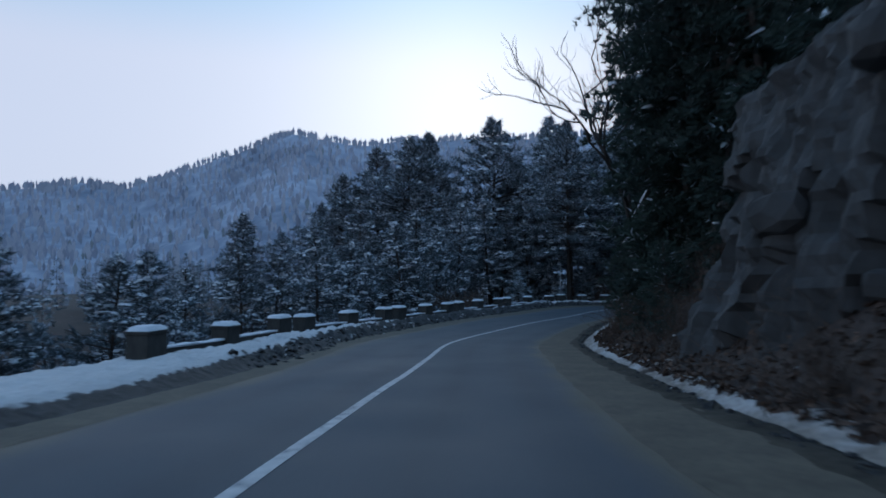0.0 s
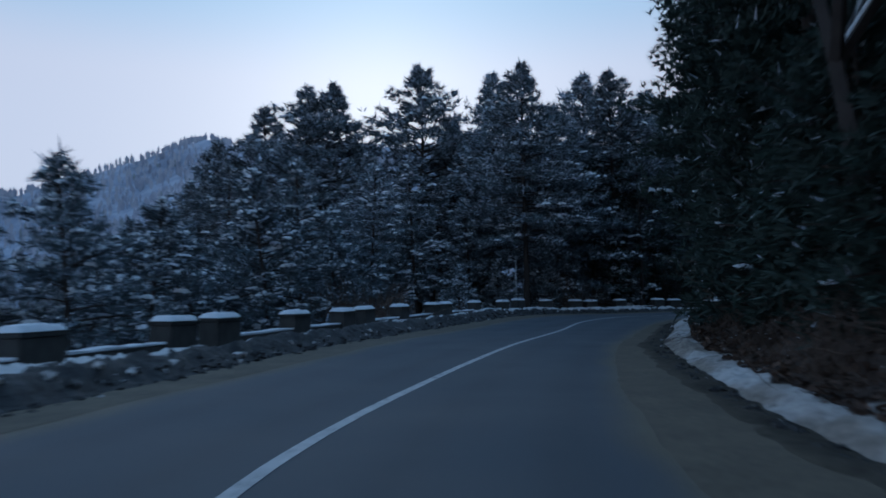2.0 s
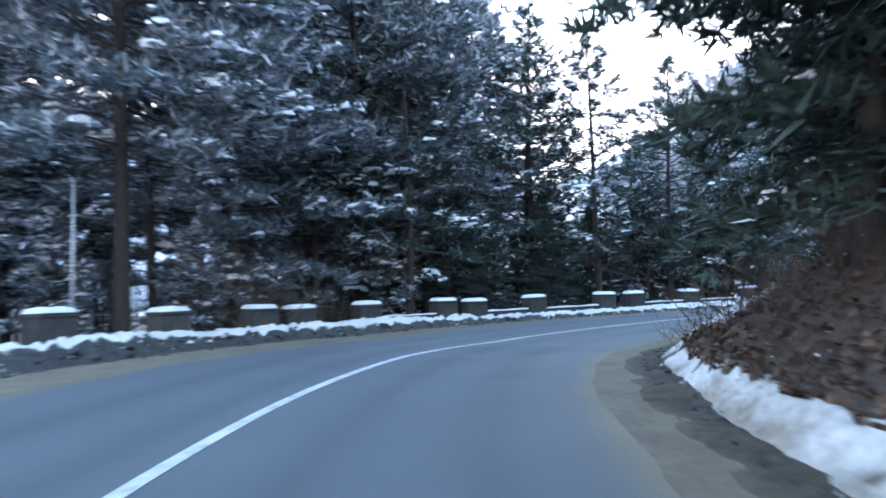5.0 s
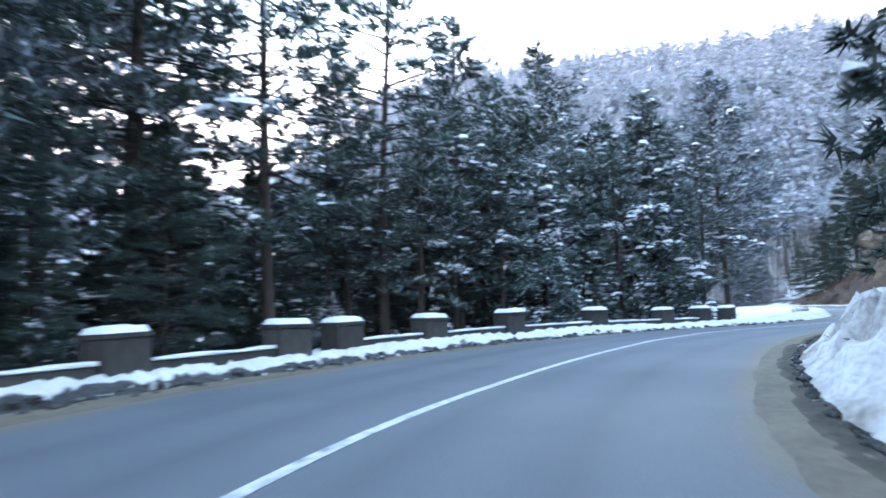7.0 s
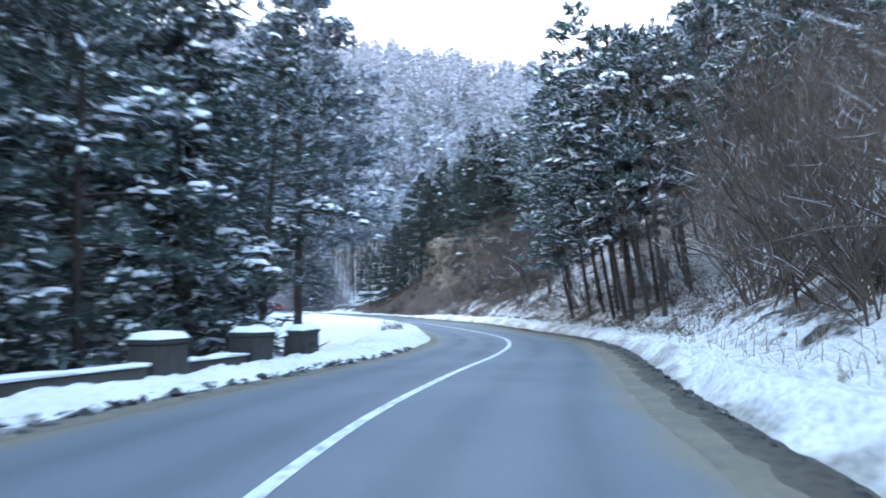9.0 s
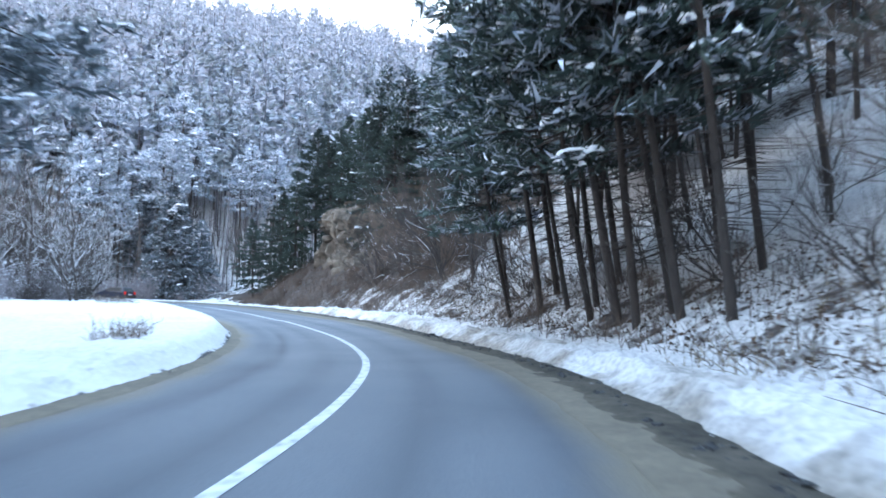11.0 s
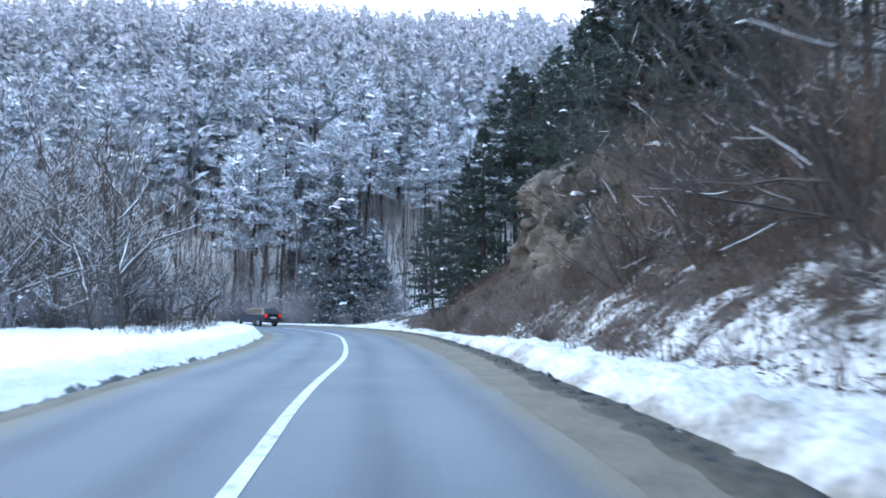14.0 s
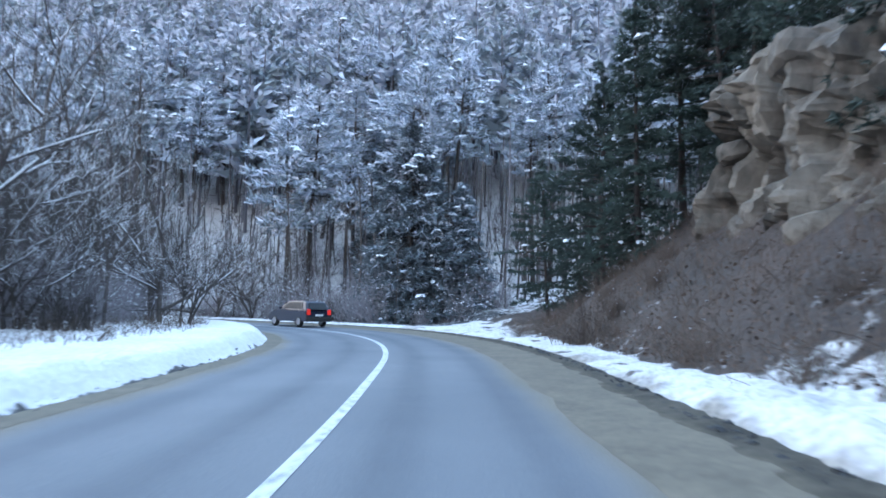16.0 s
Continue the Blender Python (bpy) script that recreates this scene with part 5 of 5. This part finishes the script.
set_out(dark + stems, scatter(158, 186, 12.5, 23, 18, 3.2, 9), 23, lo=0.7, hi=0.95)
set_out(stems, scatter(188, 212, 9.8, 21, 16, 2.4, 10), 24, sway=3.0, lo=0.75, hi=1.0, lean=7)
set_out(stems, scatter(205, 250, 14.5, 23, 16, 3.2, 11), 25, lo=0.7, hi=0.95)
set_out(broad, scatter(206, 230, 14, 24, 5, 3.4, 71), 71, lo=0.72, hi=0.92)
set_out(thin, scatter(188, 214, 6.2, 11, 20, 1.3, 29), 26, sway=9, lo=0.3, hi=0.65, lean=8)
set_out(dark, [(132, 88, 0.72, 1), (135, 90, 0.68, 0), (138.5, 91, 0.7, 1), (136, 86.5, 0.85, 2), (141, 94, 0.6, 0), (130.5, 84, 0.75, 1)], 27)
set_out(valley_spruce, [(147.2, 105.4, 1.03), (149.6, 102.6, 0.66), (158, 113, 0.9)], 28, sway=0.8)
set_out(leafless, [(113.0, 100.8, 0.72, 0), (119.0, 106.6, 1.05, 0), (124, 114, 1.1, 0), (128.3, 109.3, 0.85, 1), (114, 110, 0.95, 1), (109, 113, 1.0, 0), (131, 117, 0.8, 2), (112, 120, 1.0, 1), (104, 109, 0.9, 2),
                    (99, 106, 0.95, 0), (122, 122, 1.0, 1), (128, 127, 1.0, 0), (116, 130, 1.1, 2), (94, 104, 0.9, 1), (103, 118, 1.0, 0), (88, 101, 1.0, 2), (145, 117, 0.6, 2), (147, 122, 0.7, 1),
                    (126, 105.5, 0.55, 2), (130.2, 112, 0.6, 2), (122.5, 109.5, 0.7, 1), (117, 103.8, 0.5, 2), (132.5, 120, 0.8, 1)], 29)
set_out(sapling, scatter(237, 288, -32, -9.5, 46, 2.0, 57), 57, sway=5, lo=0.85, hi=1.4)
set_out(thicket, scatter(240, 284, -20, -9.0, 40, 1.6, 65), 65, sway=4, lo=0.4, hi=0.85)
set_out(thicket, scatter(264, 304, 7.5, 24, 54, 1.5, 66), 66, sway=4, lo=0.5, hi=1.15)
set_out(sapling, scatter(264, 304, 9.5, 30, 40, 1.8, 72), 72, sway=4, lo=0.6, hi=1.1)
set_out(hazel, scatter(166, 191, 7.6, 12.5, 30, 1.2, 67), 67, sway=5, lo=0.7, hi=1.1, lean=3)
set_out(rime, [(121, 107.5), (124.5, 108.8), (127.5, 110.5), (117.5, 105.3), (113, 104.5), (129.5, 112.5), (131, 114.5), (144.5, 112), (146, 116), (147.5, 119.5), (144.8, 108), (146.5, 110), (109, 104.5),
               (104.5, 103), (149, 99.5), (146, 101.5), (151, 113), (149, 124)], 30)
set_out(brush, scatter(218, 258, 6.2, 13.5, 66, 0.85, 12), 31, lo=0.3, hi=0.7)
set_out(thin, scatter(212, 231, 7.5, 14, 11, 2.0, 13), 32, sway=8, lean=8)
set_out(brush, scatter(158, 190, 8.0, 13, 10, 1.6, 14), 33, sway=5, lo=0.4, hi=0.8)
set_out(hazel, scatter(210, 230, 8.5, 13, 8, 1.8, 58), 58, sway=7, lo=0.45, hi=0.7, lean=8)
set_out(brush, scatter(186, 216, 6.0, 11, 40, 0.9, 26), 46, lo=0.2, hi=0.5)
set_out(dark, scatter(226, 252, 13, 19, 14, 2.4, 56), 56, lo=0.65, hi=0.95)
set_out(brush, scatter(66, 138, 5.7, 8.0, 60, 1.0, 15), 34, lo=0.25, hi=0.65)
set_out(leafless, [by(98, 6.9, 1.1, 0), by(126, 9, 0.7, 1)], 35, sway=3, lean=13)
set_out(dark, [by(80, 10.8, 0.8, 0), by(85, 9.4, 0.85, 1), by(87.5, 9, 0.9, 2), by(91, 9.4, 0.9, 0), by(76, 10.5, 0.8, 1), by(89.5, 11, 1, 1), by(73, 10.6, 0.9, 0), by(78.5, 10.2, 0.9, 2), by(82.5, 10.4, 0.95, 1), by(94, 8.9, 1, 0), by(97, 8.6, 0.95, 2), by(92, 8.6, 0.8, 1)], 59)

# ---- woods too far and too many to count ----


def far_woods(name, spots, seed, frost, label, lo=13, hi=19, trunk=0.40, bunches=62, spikes=5):
    """Conifers of ragged needle sprays, and their trunks, joined."""
    rng = np.random.RandomState(seed)
    pts, dirs, size, paths, radii, rime = [], [], [], [], [], []
    for x, y, z in spots:
        h = rng.uniform(lo, hi)
        r0 = h * rng.uniform(0.13, 0.20)
        bare = rng.uniform(0.6, 1.25) * trunk
        lean = rng.normal(0, 0.25, 2)
        paths.append(np.array([(x, y, z - 0.6), (x + lean[0], y + lean[1], z + h * 0.95)]))
        radii.append(np.array([0.012, 0.003]) * h)
        u = rng.uniform(0, 1, bunches) ** 1.15
        a = rng.uniform(0, 6.283, bunches)
        r = r0 * (1.02 - u) ** 0.65 * np.sqrt(rng.uniform(0.15, 1, bunches))
        pts.append(np.stack([x + lean[0] * u + r * np.cos(a), y + lean[1] * u + r * np.sin(a), z + h * (bare + (0.97 - bare) * u) - 0.25 * r], -1))
        dirs.append(np.stack([np.cos(a), np.sin(a), np.full(bunches, -0.1) + 0.6 * u], -1))
        size.append(np.full(bunches, 0.08 * h) * (1.15 - 0.6 * u))
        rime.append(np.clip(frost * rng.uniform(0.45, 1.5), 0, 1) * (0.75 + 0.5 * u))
    v, f = tufts(np.vstack(pts), np.vstack(dirs), np.concatenate(size), spikes, rng, 0.6, 0.27)
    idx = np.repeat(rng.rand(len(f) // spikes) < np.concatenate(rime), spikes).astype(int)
    v2, f2 = tubes(paths, radii, 3)
    me = mesh_of(name, np.vstack([v, v2]), f.tolist() + (f2 + len(v)).tolist(), [HAZED_NEEDLE, HAZED_FROST, FAR_BARK], index=np.r_[idx, np.full(len(f2), 2)])
    return tagged(put(name, me), label, "woods", kind="stuff")


def wood_spots(n, x0, x1, y0, y1, gap, seed, keep):
    rng = np.random.RandomState(seed)
    out, cells = [], set()
    x, y = rng.uniform(x0, x1, n * 8), rng.uniform(y0, y1, n * 8)
    s, d = across(x, y)
    z = terrain(x, y, s, d)
    for i in np.nonzero(keep(x, y, z, s, d))[0]:
        c = (int(x[i] / gap), int(y[i] / gap))
        if c not in cells:
            cells.add(c)
            out.append((float(x[i]), float(y[i]), float(z[i])))
        if len(out) >= n:
            break
    return out


rise = lambda x, y: (x - 150) * 0.94 + (y - 100) * 0.34  # noqa: E731
front = wood_spots(100, 142, 200, 40, 190, 3.9, 7, lambda x, y, z, s, d: (rise(x, y) > 3) & (rise(x, y) < 34) & (np.abs(d) > 11))
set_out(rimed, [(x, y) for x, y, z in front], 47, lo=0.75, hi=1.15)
far_woods("far_woods", wood_spots(950, 140, 300, 20, 230, 3.9, 1, lambda x, y, z, s, d: (rise(x, y) > 20) & (rise(x, y) < 105) & (np.abs(d) > 16)), 61, 0.55, "frosted conifer forest on the far slope, paled by painted haze", lo=15, hi=21, trunk=0.52, bunches=78)
# A larger pale share towards the ridge paints in haze besides frost.
far_woods("far_woods", wood_spots(1300, 220, 415, 0, 295, 4.4, 8, lambda x, y, z, s, d: (rise(x, y) >= 105) & (rise(x, y) < 235)), 67, 0.8, "frosted conifer forest up to the ridge, paler with painted haze", bunches=44)
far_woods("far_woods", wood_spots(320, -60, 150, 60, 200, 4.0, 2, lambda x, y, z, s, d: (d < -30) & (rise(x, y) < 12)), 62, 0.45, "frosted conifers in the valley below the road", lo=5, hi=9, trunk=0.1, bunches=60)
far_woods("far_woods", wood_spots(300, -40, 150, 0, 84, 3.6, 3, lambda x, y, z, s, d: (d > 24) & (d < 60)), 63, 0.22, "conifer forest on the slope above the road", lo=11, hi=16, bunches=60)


def bare_poles(name, spots, seed, mat, label, lo=7, hi=14):
    """Leafless trunks with a few upward twigs, joined."""
    rng = np.random.RandomState(seed)
    paths, radii = [], []
    for x, y, z in spots:
        h = rng.uniform(lo, hi)
        top = np.array([x + rng.normal(0, 0.5), y + rng.normal(0, 0.5), z + h])
        foot = np.array([x, y, z - 0.5])
        paths.append(np.array([foot, (foot + top) / 2 + rng.normal(0, 0.15, 3), top]))
        radii.append(np.array([0.13, 0.09, 0.03]) * h / 11)
        for _ in range(7):
            p = foot + (top - foot) * rng.uniform(0.35, 0.95)
            d = np.array([rng.normal(0, 0.8), rng.normal(0, 0.8), rng.uniform(0.5, 1.4)]) * h * 0.11
            paths.append(np.array([p, p + d * 0.5 + rng.normal(0, 0.1, 3), p + d]))
            radii.append(np.array([0.035, 0.025, 0.012]))
    v, f = tubes(paths, radii, 3)
    return tagged(put(name, mesh_of(name, v, f, mat)), label, "woods", kind="stuff")


bare_poles("bare_woods", wood_spots(420, 142, 215, 60, 190, 2.6, 4, lambda x, y, z, s, d: (rise(x, y) > 2) & (rise(x, y) < 46) & (np.abs(d) > 12)), 64, FROST_TWIG, "frosted leafless woods at the foot of the far slope")
bare_poles("bare_woods", wood_spots(300, 142, 215, 60, 190, 3.0, 9, lambda x, y, z, s, d: (rise(x, y) > -4) & (rise(x, y) < 26) & (np.abs(d) > 9)), 68, BARE_BARK, "dark leafless trunks on the snowy foot of the far slope", lo=5, hi=11)
bare_poles("bare_woods", wood_spots(150, 80, 150, 100, 200, 2.6, 5, lambda x, y, z, s, d: (d < -22) & (rise(x, y) < 5)), 65, BARE_BARK, "leafless woods in the hollow of the bend")


def mountain_woods():
    """Treetops over the distant ridges: upright slivers."""
    rng = np.random.RandomState(66)
    n = 14000
    i, j = rng.randint(0, az.shape[0] - 1, n), (38.9 * np.sqrt(rng.uniform(0.02, 1, n))).astype(int)
    u, w = rng.rand(n), rng.rand(n)
    mix = lambda g: g[i, j] * (1 - u) * (1 - w) + g[i + 1, j] * u * (1 - w) + g[i, j + 1] * (1 - u) * w + g[i + 1, j + 1] * u * w  # noqa: E731
    x, y, z = mix(mx), mix(my), mix(mz)
    h = rng.uniform(4, 8, n)
    tx, ty = -y / np.hypot(x, y), x / np.hypot(x, y)
    half = h * rng.uniform(0.10, 0.22, n)
    p = lambda a, b: np.stack([x + tx * a, y + ty * a, z + b], -1)  # noqa: E731
    v = np.stack([p(-half * 0.2, -1 + 0 * h), p(half * 0.2, -1 + 0 * h), p(half, h * 0.6), p(0 * h, h), p(-half, h * 0.55)], 1).reshape(-1, 3)
    f = np.arange(5 * n).reshape(-1, 5)
    return tagged(put("mountain_woods", mesh_of("mountain_woods", v, f, [RIDGE_TWIG, FAR_SLOPE, HAZED_NEEDLE], index=rng.choice(3, n, p=(0.55, 0.41, 0.04)))),
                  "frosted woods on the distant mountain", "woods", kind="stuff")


mountain_woods()
